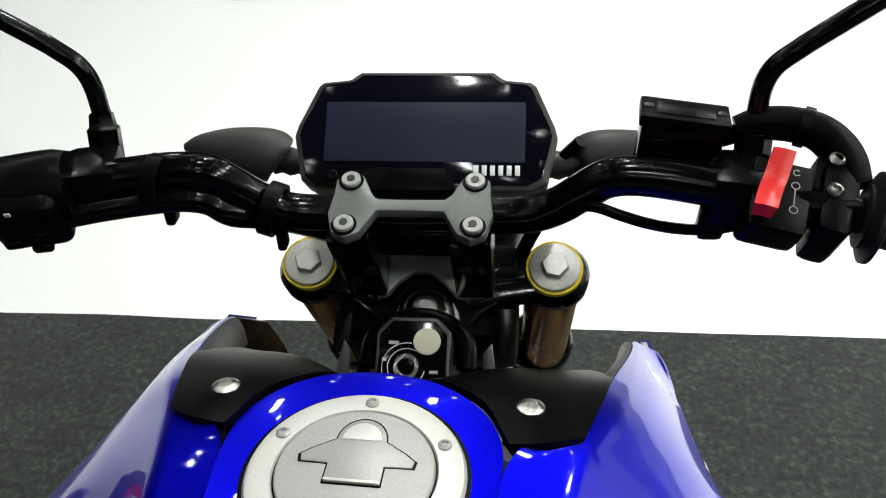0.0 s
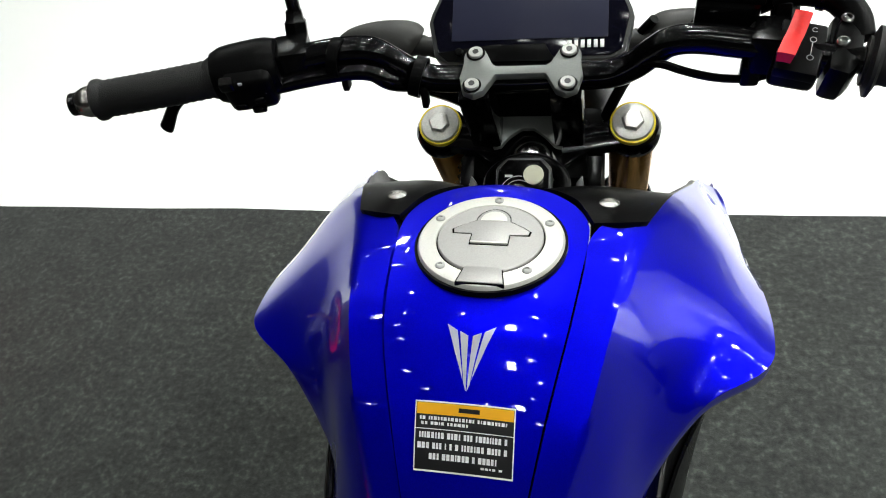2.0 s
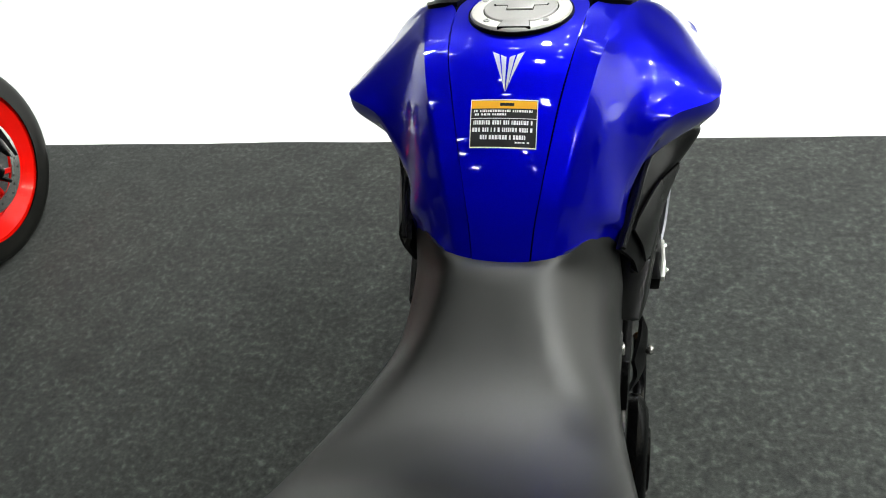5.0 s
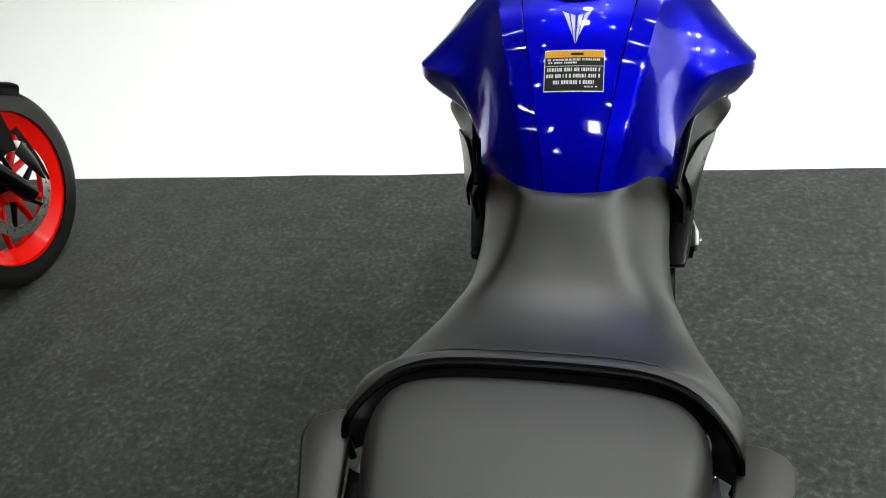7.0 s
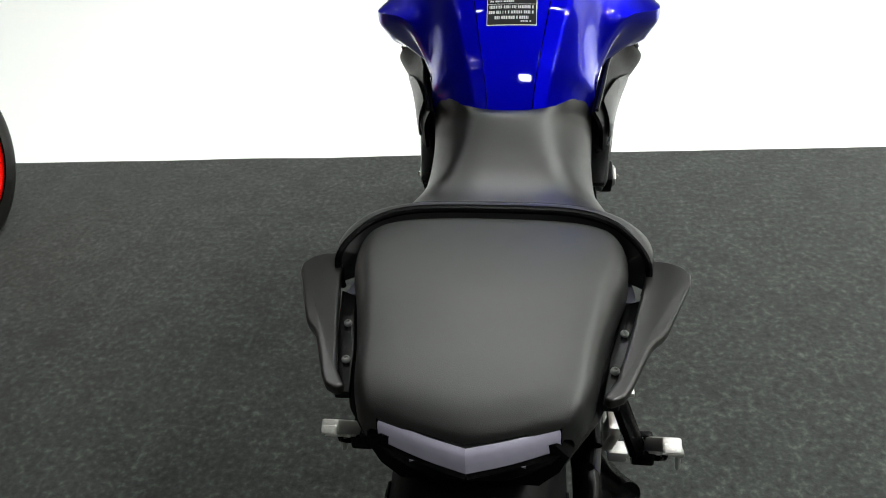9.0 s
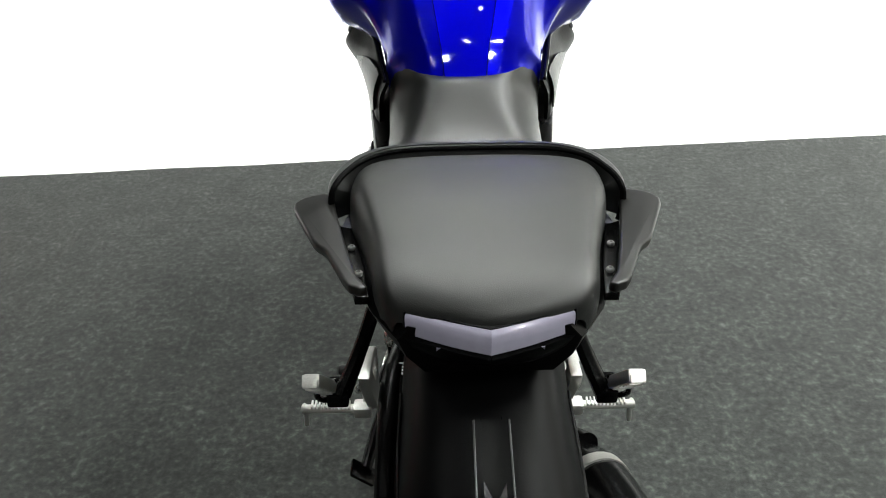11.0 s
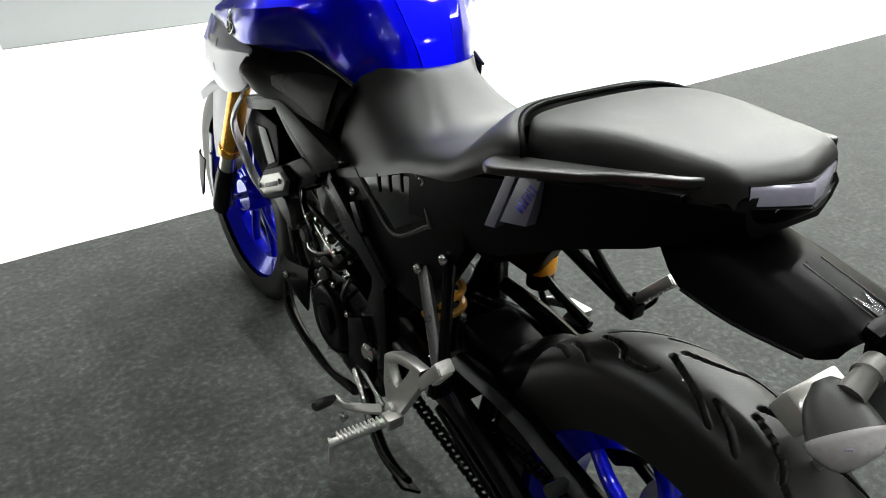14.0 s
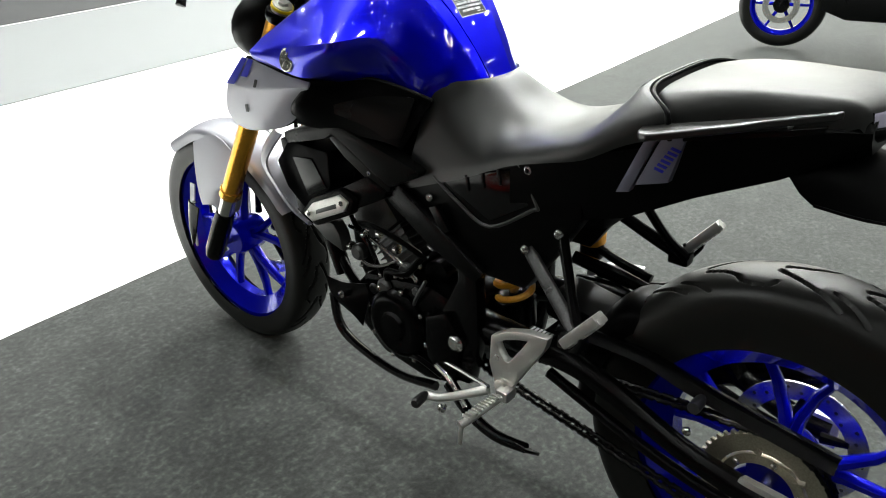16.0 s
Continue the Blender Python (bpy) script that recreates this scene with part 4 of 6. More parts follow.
def front_end(bike, paint):
    wheel("front_wheel", FRONT, .296, .108, .080, 1, paint, bike, False)
    # fork
    for s in SIDES:
        top, low, axle = Vector((s * .0988 + .003, .9725, .9370)), Vector((s * .106, 1.248, .468)), Vector((s * .106, 1.357, .285))
        d = (top - low).normalized()
        leg = part("fork_leg", one(tube, [top - d * .01, low + d * .02, low + d * .018, low], [.0235, .0235, .027, .027], 24), GOLD, bike, "gold anodised fork tube")
        part("slider_tube", one(tube, [low, low.lerp(axle, .35)], .0205, 20), STEEL, leg)
        part("fork_foot", one(tube, [low.lerp(axle, .30), low.lerp(axle, .5), axle, axle - d * .022], [.023, .026, .026, .022], 16), SATIN, leg, "black fork foot")
        capo = top + d * .002
        part("fork_cap", one(turned, [(-.012, .0208), (.0015, .0208), (.0035, .0196), (.004, .016), (.0042, .001)], capo, d, 32), ALLOY, leg, "bright alloy fork cap")
        part("cap_ring", one(turned, [(-.005, .0226), (.001, .0226), (.001, .0206), (-.005, .0206)], capo, d, 32), YELLOW_RING, leg)
        part("cap_nut", one(turned, [(.003, .0112), (.008, .0112), (.0095, .0100), (.0095, .001)], capo, d, 6), ALLOY, leg)
        part("fork_guard", shell([[(.138, 1.315, .420), (.140, 1.345, .430), (.130, 1.367, .430)], [(.140, 1.338, .360), (.142, 1.364, .362), (.132, 1.382, .362)], [(.138, 1.362, .310), (.140, 1.373, .300), (.132, 1.383, .305)]], .004, 3, 3, s), SATIN, leg).matrix_basis = Matrix.Translation((0, .036, -.006))
    set_steer(LOWER @ STEERING)
    # yokes
    for z, y, h, r in ((.930, .9785, .022, .0245), (.735, 1.102, .03, .032)):
        bm = plate([(-.060, -.020), (-.060, .012), (-.035, .034), (.035, .034), (.060, .012), (.060, -.020), (.03, -.042), (-.03, -.042)], -h, 0, .004)
        bm.transform(frame_of((0, y - .01, z), (0, -.47, .88), (0, .88, .47)) @ Matrix(((0, 1, 0, 0), (0, 0, 1, 0), (1, 0, 0, 0), (0, 0, 0, 1))))
        yoke = part("fork_yoke", bm, GLOSS, bike, "gloss black fork yoke")
        for s in SIDES:
            dd = Vector((0, -.47, .88))
            part("yoke_clamp", one(turned, [(-h, r), (-h + .004, r + .003), (-.004, r + .003), (0, r)], (s * .1005 + .003 * (z > .9), y, z), dd, 28), GLOSS, yoke)
            part("yoke_arm", one(tube, [(s * .03, y - .02, z - .008), (s * .095, y - .004, z - .008)], .016, 8, flat=.7), GLOSS, yoke)
            part("yoke_web", plate([(y - .065, z - .035), (y - .03, z - .015), (y - .03, z - .03)], s * .058, s * .072, .001), SATIN, yoke)
    part("head_shroud", block((.150, .085, .10), pose(0, 1.000, .868, 28, 0, 0), .012), PLASTIC, bike)
    part("steering_head", one(tube, [(0, .975, .93), (0, 1.09, .72)], .034, 20), GLOSS, bike)
    # front mudguard
    rows = []
    for a in (-8, 20, 50, 80, 110, 135, 150):
        r = .318 if 0 < a < 140 else .312
        y, z = FRONT[0] + r * math.cos(radians(a)), FRONT[1] + r * math.sin(radians(a))
        w = .060 - .012 * (a < 10) - .01 * (a > 140)
        rows.append([(-w, FRONT[0] + (r - .04) * math.cos(radians(a)), FRONT[1] + (r - .04) * math.sin(radians(a))), (-w * .9, FRONT[0] + (r - .012) * math.cos(radians(a)), FRONT[1] + (r - .012) * math.sin(radians(a))), (0, y, z), (w * .9, FRONT[0] + (r - .012) * math.cos(radians(a)), FRONT[1] + (r - .012) * math.sin(radians(a))), (w, FRONT[0] + (r - .04) * math.cos(radians(a)), FRONT[1] + (r - .04) * math.sin(radians(a)))])
    guard = part("front_mudguard", shell(rows[2:], .003, 5, 4), SILVER_PAINT, bike, "silver painted front mudguard")
    near_wheel = Matrix.Translation((0, .0395, -.0095))
    for s in SIDES:
        part("mudguard_stay", shell([[(.064, 1.400, .560), (.066, 1.290, .600), (.066, 1.190, .540)], [(.075, 1.395, .500), (.078, 1.290, .530), (.076, 1.200, .480)], [(.084, 1.385, .440), (.086, 1.300, .460), (.080, 1.225, .420)], [(.088, 1.372, .400), (.088, 1.330, .410), (.086, 1.280, .400)]], .003, 4, 4, s), SILVER_PAINT, guard).matrix_basis = near_wheel
        part("mudguard_fin", shell([[(.086, 1.395, .450), (.086, 1.415, .452)], [(.092, 1.415, .350), (.092, 1.432, .352)], [(.092, 1.428, .262), (.092, 1.436, .262)]], .003, 4, 2, s), SILVER_PAINT, guard).matrix_basis = near_wheel
        bolt((s * .092, 1.4415, .3905), (s, 0, 0), .006, STEEL, guard)
    # caliper
    set_steer(LOWER @ STEERING @ near_wheel)
    cal = part("front_caliper", plate([(1.205, .370), (1.235, .420), (1.290, .415), (1.300, .370), (1.260, .330), (1.215, .335)], .046, .090, .008), SATIN, bike, "front brake caliper")
    bolt((.092, 1.225, .385), (1, 0, 0), .008, STEEL, cal)
    bolt((.092, 1.275, .350), (1, 0, 0), .008, STEEL, cal)
    part("brake_hose", one(tube, [(.075, 1.225, .410), (.09, 1.18, .52), (.06, 1.13, .68), (.02, 1.06, .86), (.12, .99, 1.03)], .005, 8, 6), PLASTIC, bike)


front_end(bike, BLUE_RIM)
STEER = STEERING

# ---------------------------------------------------------------- handlebar and cockpit
BAR = [(0, .923, 1.041), (.050, .923, 1.043), (.080, .921, 1.046), (.098, .918, 1.0555), (.113, .915, 1.069), (.128, .913, 1.080), (.150, .911, 1.0825), (.188, .904, 1.0805), (.215, .897, 1.0785), (.300, .876, 1.073), (.405, .858, 1.066)]
pts = [(-x, y, z) for x, y, z in BAR[:0:-1]] + BAR
bar = part("handlebar", one(tube, pts, [.0105] * 3 + [.0125] * 15 + [.0105] * 3, 16, 6), GLOSS, bike, "gloss black tapered handlebar")
# clamp plate
cm = frame_of((.002, .915, 1.0525), (0, -.28, .96), (0, 1, 0))
outer = [(-.054, -.006), (-.050, -.022), (-.040, -.027), (-.031, -.022), (-.022, -.004), (.022, -.004), (.031, -.022), (.040, -.027), (.050, -.022), (.054, -.006), (.052, .010), (.052, .022), (.044, .030), (.034, .027), (.026, .010), (.022, .006), (-.022, .006), (-.026, .010), (-.034, .027), (-.044, .030), (-.052, .022), (-.052, .010)]
clamp = part("bar_clamp", face_plate(outer, cm @ Matrix.Translation((0, 0, .004)), .009, .0025), CLAMP, bike, "grey anodised handlebar clamp")
for u in SIDES:
    for v in (-.0165, .0205):
        p = cm @ Vector((u * .0415, v, .004))
        # Raised dark discs, coloured for the shade in bolt recess and socket.
        part("bolt_recess", one(turned, [(-.001, .0084), (.0006, .0084), (.0006, .001)], p, cm.to_3x3() @ Vector((0, 0, 1)), 20), SATIN, clamp)
        part("hex_socket", one(turned, [(.001, .0030), (.0036, .0030), (.0036, .0005)], p, cm.to_3x3() @ Vector((0, 0, 1)), 6), BLACK_INK, clamp)
        part("clamp_bolt", one(turned, [(.0, .0066), (.0025, .0066), (.0032, .0060), (.0032, .0040), (.003, .0005)], p, cm.to_3x3() @ Vector((0, 0, 1)), 18), BOLT_GREY, clamp, "socket head bolt")
    part("riser", block((.030, .034, .100), frame_of((u * .041, .940, .998), (0, -.47, .88), (0, .88, .47)), .005), GLOSS, bike, "gloss black bar riser")
web = [(-.040, .052), (.032, .052), (.034, -.010), (.026, -.008), (.016, .004), (.004, .014), (-.008, .014), (-.020, .004), (-.028, -.008), (-.036, -.010)]
part("yoke_plate", face_plate(web, frame_of((0, .962, .947), (0, -.30, .95), (0, .95, .30)), .006, .0015), CLAMP, bike, "grey arched plate over the steering stem")

# instrument cluster
clm = frame_of((.0025, .981, 1.039), (0, -.66, .75), (0, .75, .66))
body = [(-.080, -.012), (-.091, -.006), (-.098, .028), (-.096, .036), (-.082, .068), (-.078, .071), (-.058, .073), (-.050, .079), (.050, .079), (.058, .073), (.078, .071), (.082, .068), (.096, .036), (.098, .028), (.091, -.006), (.080, -.012)]
cl = part("instrument_panel", face_plate(body, clm, .030, .003), GREY_METAL, bike, "dark grey digital instrument cluster, switched off")
face = [(x * .955, .033 + (y - .033) * .93) for x, y in body]
part("cluster_glass", face_plate(face, clm @ Matrix.Translation((0, 0, .0022)), .003, .001), SCREEN, cl, "glossy black display glass")
part("display", face_plate([(-.074, .008), (.074, .008), (.074, .054), (-.074, .054)], clm @ Matrix.Translation((0, 0, .0032)), .002, .0004), LCD, cl, "blank blue-black display")
part("cluster_brow", face_plate([(-.088, -.003), (-.028, .004), (-.022, .002), (-.030, -.014), (-.078, -.012)], clm @ Matrix.Translation((0, 0, .0040)), .004, .001), PLASTIC, cl)
part("cluster_notch", face_plate([(-.024, .003), (.016, .003), (.026, -.014), (-.034, -.014)], clm @ Matrix.Translation((0, 0, .0042)), .004, .001), PLASTIC, cl)
for k in range(6):
    part("brand_bar", face_plate([(.037 + k * .0060, -.002), (.037 + k * .0060 + .0036, -.002), (.037 + k * .0060 + .0036, .0055), (.037 + k * .0060, .0055)], clm @ Matrix.Translation((0, 0, .0036)), .0012, .0002), WHITE_INK, cl)
part("cluster_button", one(turned, [(0, .0042), (.003, .0042), (.004, .003), (.004, .0005)], clm @ Vector((-.066, -.004, .004)), clm.to_3x3() @ Vector((0, 0, 1)), 14), PLASTIC, cl)
part("cluster_bracket", plate([(.985, 1.01), (1.02, 1.03), (1.06, .97), (1.03, .90), (.99, .95)], -.05, .05, .006), PLASTIC, bike)

# headlamp
bm = bmesh.new()
HL = [(1.075, .050, .975, .850), (1.10, .072, .980, .820), (1.15, .086, .970, .800), (1.185, .082, .945, .805), (1.205, .068, .925, .820)]
ring_loft(bm, [[(w * math.cos(a), y, (t + b) / 2 + (t - b) / 2 * math.sin(a)) for a in (2 * math.pi * k / 20 for k in range(20))] for y, w, t, b in HL])
hl = part("headlamp", bm, PLASTIC, bike, "black headlamp unit", 60)
part("headlamp_lens", one(tube, [(0, 1.198, .875), (0, 1.222, .872)], [.06, .045], 24), LENS, hl)

# ignition lock
im = frame_of((.002, .873, .957), (0, -.52, .85), (0, .85, .52))
lock = part("ignition_lock", face_plate([(-.026, -.034), (-.026, .020), (-.016, .030), (.016, .030), (.026, .020), (.026, -.034)], im, .03, .003), GREY_METAL, bike, "dark ignition lock with pale key shutter")
part("key_shutter", one(turned, [(0, .0095), (.0025, .0095), (.003, .009), (.003, .0005)], im @ Vector((.0095, .012, 0)), (0, -.52, .85), 20), CERAMIC, lock)
part("lock_face", face_plate([(-.0235, -.032), (-.0235, .017), (-.015, .027), (.015, .027), (.0235, .017), (.0235, -.032)], im @ Matrix.Translation((0, 0, .0010)), .002, .0008), GLOSS, lock, "glossy dark face with printed rings")
part("key_slot", one(turned, [(0, .0088), (.003, .0088), (.003, .0062), (.0005, .0055), (.0005, .0005)], im @ Vector((-.004, -.006, 0)), (0, -.52, .85), 24), STEEL, lock)
for r, a0, a1 in ((.0125, 60, 250), (.0165, 80, 230), (.0125, 300, 350)):
    bm = bmesh.new()
    arc = [(-.004 + q * math.cos(radians(a0 + (a1 - a0) * k / 16)), -.006 + q * math.sin(radians(a0 + (a1 - a0) * k / 16)), .0013) for q in (r, r + .0008) for k in range(17)]
    add(bm, arc, [(k, k + 1, k + 18, k + 17) for k in range(16)])
    bmesh.ops.solidify(bm, geom=bm.faces[:], thickness=.0003)
    bm.transform(im)
    part("print_arc", bm, PALE_INK, lock)
for u, v, w in ((-.017, .012, .007), (-.021, .000, .003), (.012, -.008, .006), (.013, -.014, .004)):
    part("print_bar", face_plate([(u, v), (u + w, v), (u + w, v - .0022), (u, v - .0022)], im @ Matrix.Translation((0, 0, .0015)), .0006, 0), PALE_INK, lock)
for u in SIDES:
    part("lock_guard", face_plate([(u * .047, -.014), (u * .056, -.012), (u * .052, .014), (u * .046, .006)][::u], im @ Matrix.Translation((.002, 0, -.004)), .006, .0015), GREY_METAL, lock)
part("stem_nut", one(turned, [(-.02, .022), (.002, .022), (.008, .018), (.012, .014), (.014, .010), (.010, .009), (.010, .0005)], (.003, .946, .932), (0, -.47, .88), 28), RAW_CHROME, bike, "bright domed steering stem nut")
part("stem_cup", one(turned, [(-.004, .0265), (.002, .0255), (.003, .0235), (-.002, .021), (-.006, .020)], (.003, .943, .926), (0, -.47, .88), 28), ALLOY, bike, "chrome cup round the stem nut")
part("lock_collar", one(tube, [(-.032, .885, .935), (-.030, .902, .946), (-.016, .914, .952), (.003, .918, .954), (.022, .914, .952), (.036, .902, .946), (.038, .885, .935)], .0075, 10, 5), PLASTIC, bike)

# left controls
def on_bar(f, s=1):
    """Point and direction on the outer bar at f metres from the middle, for side s."""
    q = [[float(c) for c in r] for r in catmull(BAR[4:], 8)]
    k = max(i for i in range(len(q) - 1) if q[i][0] <= f)
    a, b = Vector(q[k]), Vector(q[k + 1])
    return a.lerp(b, (f - a.x) / (b.x - a.x)), (b - a).normalized()


def sleeve(name, s, f0, f1, profile, mat, parent, label="", seg=24, squash=1.0):
    n = len(profile)
    bm = bmesh.new()
    rings = []
    for k, r in enumerate(profile):
        p, d = on_bar(f0 + (f1 - f0) * k / (n - 1), s)
        u = Vector((0, 0, 1))
        u = (u - d * u.dot(d)).normalized()
        v = d.cross(u)
        rings.append([(s * (p + r * (math.cos(a) * u * squash + math.sin(a) * v)).x, (p + r * (math.cos(a) * u * squash + math.sin(a) * v)).y, (p + r * (math.cos(a) * u * squash + math.sin(a) * v)).z) for a in (2 * math.pi * q / seg for q in range(seg))])
    ring_loft(bm, rings)
    return part(name, bm, mat, parent, label)


for s in SIDES:
    g = sleeve("grip", s, .268, .380, [.019, .0185] + [.0165, .0172] * 14 + [.019, .019], GRIP, bike, "ribbed black rubber grip")
    sleeve("bar_end", s, .380, .402, [.0135, .0145, .014, .012, .007], STEEL, g, "bright bar end weight")
    # lever
    lever = [(s * .212, .932, 1.056), (s * .240, .934, 1.050), (s * .29, .928, 1.050), (s * .340, .921, 1.028), (s * .362, .914, 1.000)]
    lv = part("brake_lever" if s > 0 else "clutch_lever", one(tube, lever, [.008, .0065, .006, .0065, .0085], 10, 5, flat=.7), SATIN, bike, "black alloy hand lever")
    part("lever_perch", block((.034, .040, .034), pose(s * .204 + .002, .908, 1.076, 0, 0, -s * 14), .006), SATIN, bike)
    # mirror stem
    off = .0065
    foot = (s * .2095 + off, .930, 1.076)
    stem = [foot, (s * .2095 + off, .940, 1.096), (s * .2090 + off, .940, 1.112), (s * .2095 + off, .941, 1.128), (s * .2140 + off, .942, 1.140), (s * .2250 + off, .943, 1.150), (s * .2480 + off - (s < 0) * .004, .945, 1.167), (s * .36 - (s < 0) * .014, .955, 1.240), (s * .44 - (s < 0) * .02, .962, 1.290)]
    mi = part("mirror_stem", one(tube, stem, [.0062] * 9, 10, 5), GLOSS, bike, "black mirror stem")
    part("stem_nut", one(turned, [(0, .011), (.024, .011), (.026, .009), (.034, .008)], foot, (0, .3, 1), 6), SATIN, mi)
    part("mirror_head", one(turned, [(-.012, .01), (-.008, .05), (0, .056), (.005, .052), (.007, .001)], (s * .48, .965, 1.315), (0, -1, .1), 20), PLASTIC, mi)
    # front indicators
    ind = part("front_indicator", one(tube, flip([(.127, 1.050, 1.008), (.130, 1.050, 1.010), (.142, 1.050, 1.014), (.168, 1.050, 1.018), (.192, 1.050, 1.020), (.207, 1.050, 1.019)], s), [.0190, .0222, .0215, .0175, .0105, .003], 16, 3, flat=.8), STALK_GREY, bike, "dark grey indicator")
    part("indicator_stalk", one(tube, flip([(.085 + .0065 * k, 1.050, 1.003 + .0006 * k) for k in range(8)], s), [.0100, .0122] * 4, 14), STALK_GREY, ind)

sw = sleeve("left_switchgear", -1, .211, .267, [.0225, .0250, .0256, .0257, .0257, .0256, .0250, .0220], PLASTIC, bike, "rounded black switch housing", 28, 1.02)
p, d = on_bar(.240)
hm = pose(-p.x + .002, p.y - .004, p.z + .005, 24, 0, 14)
part("switch_pod", block((.046, .038, .044), hm @ Matrix.Translation((.001, -.008, -.008)), .011, 4), PLASTIC, sw)
for u, w, wide in ((-.010, -.016, .012), (.008, -.010, .010), (.004, -.024, .013)):
    part("switch", block((wide, .008, .007), hm @ Matrix.Translation((u, -.027, w)), .003, 3), SATIN, sw)
part("dip_switch", block((.013, .010, .012), hm @ Matrix.Translation((-.015, -.0225, .011)), .003, 3), GLOSS, sw)
for u, w in ((-.003, .012), (-.003, .0045), (.008, -.002), (.014, -.004)):
    part("print_mark", block((.0032, .0012, .0026), hm @ Matrix.Translation((u, -.0262 + .10 * max(0, w), w)), 0), PALE_INK, sw)
run = [(-x, y - .012, z - .014) for x, y, z in BAR[8:3:-1]]
part("switch_harness", one(tube, run + [(-.088, .925, 1.036), (-.055, .975, .98), (-.03, 1.0, .92)], .0085, 10, 5), GLOSS, bike, "black cable loom under the bar")
run = [(-x, y - .002, z - .022) for x, y, z in BAR[8:3:-1]]
part("clutch_cable", one(tube, run + [(-.075, .965, 1.0), (-.05, 1.02, .90), (-.09, .92, .72)], .006, 8, 5), GLOSS, bike, "black clutch cable")
for p in ((-.158, .905, 1.078), (-.090, .914, 1.052)):
    tie = part("cable_tie", one(turned, [(-.005, .0185), (.005, .0185), (.005, .016), (-.005, .016)], p, (1, -.1, -.1 if p[0] < -.15 else -.3), 18), PLASTIC, bike)
    part("tie_tail", block((.006, .012, .020), Matrix.Translation((p[0] + .004, p[1] - .004, p[2] - .018)), .002), PLASTIC, tie)

# right controls
rm = frame_of((.2165, .889, 1.0885), (.03, -.43, .90), (.22, .90, .42))
sw = part("right_switchgear", block((.036, .044, .030), rm @ Matrix.Translation((.006, .001, -.018)), .007, 3), PLASTIC, bike, "black switch housing")
part("switch_face", face_plate([(-.0105, -.024), (.021, -.025), (.0235, .010), (.0225, .0215), (-.0105, .0225)], rm @ Matrix.Translation((0, 0, -.001)), .012, .002), PLASTIC, sw)
rocker = shell([[(u0, v, h), (u0 * .5 + u1 * .5, v, h + .0006), (u1, v, h)] for v, u0, u1, h in ((.0198, -.0042, .0062, .0075), (.0088, -.0056, .0048, .0052), (-.0025, -.0074, .0032, .0036), (-.0135, -.0094, .0012, .0052), (-.0240, -.0110, -.0006, .0075))], -.009, 4, 3)
rocker.transform(rm)
kill = part("kill_switch", rocker, RED_SWITCH, sw, "red rocker switch")
for v, r, a0, a1 in ((.0065, .0026, 0, 360), (-.0100, .0026, 0, 360), (.0155, .0022, 40, 330)):
    bm = bmesh.new()
    arc = [(.0135 + q * math.cos(radians(a0 + (a1 - a0) * k / 16)), v + q * math.sin(radians(a0 + (a1 - a0) * k / 16)), -.0005) for q in (r - .0006, r) for k in range(17)]
    add(bm, arc, [(k, k + 1, k + 18, k + 17) for k in range(16)])
    bmesh.ops.solidify(bm, geom=bm.faces[:], thickness=.0003)
    bm.transform(rm)
    part("print_arc", bm, PALE_INK, sw)
part("print_line", face_plate([(.0132, -.0073), (.0137, -.0073), (.0137, .0038), (.0132, .0038)], rm @ Matrix.Translation((0, 0, -.0003)), .001, 0), PALE_INK, sw)
part("throttle_neck", face_plate([(.0245, -.006), (.036, -.006), (.041, .044), (.031, .046), (.0245, .030)], rm @ Matrix.Translation((0, 0, -.004)), .030, .004), PLASTIC, sw)
th = part("throttle_housing", face_plate([(.027, -.018), (.044, -.020), (.050, -.008), (.050, .024), (.045, .036), (.032, .037), (.028, .022)], rm @ Matrix.Translation((0, 0, .001)), .042, .006), PLASTIC, bike, "black throttle housing")
for v in (.0295, .0075):
    p = rm @ Vector((.0345, v, .001))
    bolt(p, rm.to_3x3() @ Vector((0, 0, 1)), .0052, RAW_CHROME, th, .003)
part("cable_cover", one(tube, [(.205, .938, 1.100), (.218, .938, 1.1045), (.235, .936, 1.1055), (.252, .929, 1.103), (.264, .917, 1.094), (.268, .902, 1.082)], [.009, .0105, .011, .0115, .012, .011], 12, 5), PLASTIC, th, "black throttle cable elbow")
part("cover_ring", one(turned, [(-.003, .0125), (.003, .0125), (.003, .010), (-.003, .010)], (.243, .933, 1.105), (.9, -.4, -.1), 18), SATIN, th)
sleeve("grip_flange", 1, .270, .278, [.020, .027, .027, .020], GRIP, th)
part("throttle_cable", one(tube, [(.206, .938, 1.098), (.18, .965, 1.07), (.15, .99, 1.04), (.10, 1.03, .98), (.05, 1.0, .88)], .006, 10, 6), PLASTIC, bike)
mm = pose(.1725, .944, 1.0875, -4, 4, -8)
mc = part("master_cylinder", block((.051, .028, .034), mm, .003), GLOSS, bike, "black brake fluid reservoir")
part("reservoir_lid", block((.055, .032, .008), mm @ Matrix.Translation((0, 0, .0185)), .002), PLASTIC, mc)
part("lid_recess", block((.036, .020, .001), mm @ Matrix.Translation((0, 0, .0227)), .0004), SATIN, mc)
for dx in (-.0225, .0225):
    part("screw", one(turned, [(-.002, .0034), (.0008, .0034), (.0008, .0010)], mm @ Vector((dx, 0, .0225)), mm.to_3x3() @ Vector((0, 0, 1)), 14), RAW_CHROME, mc)
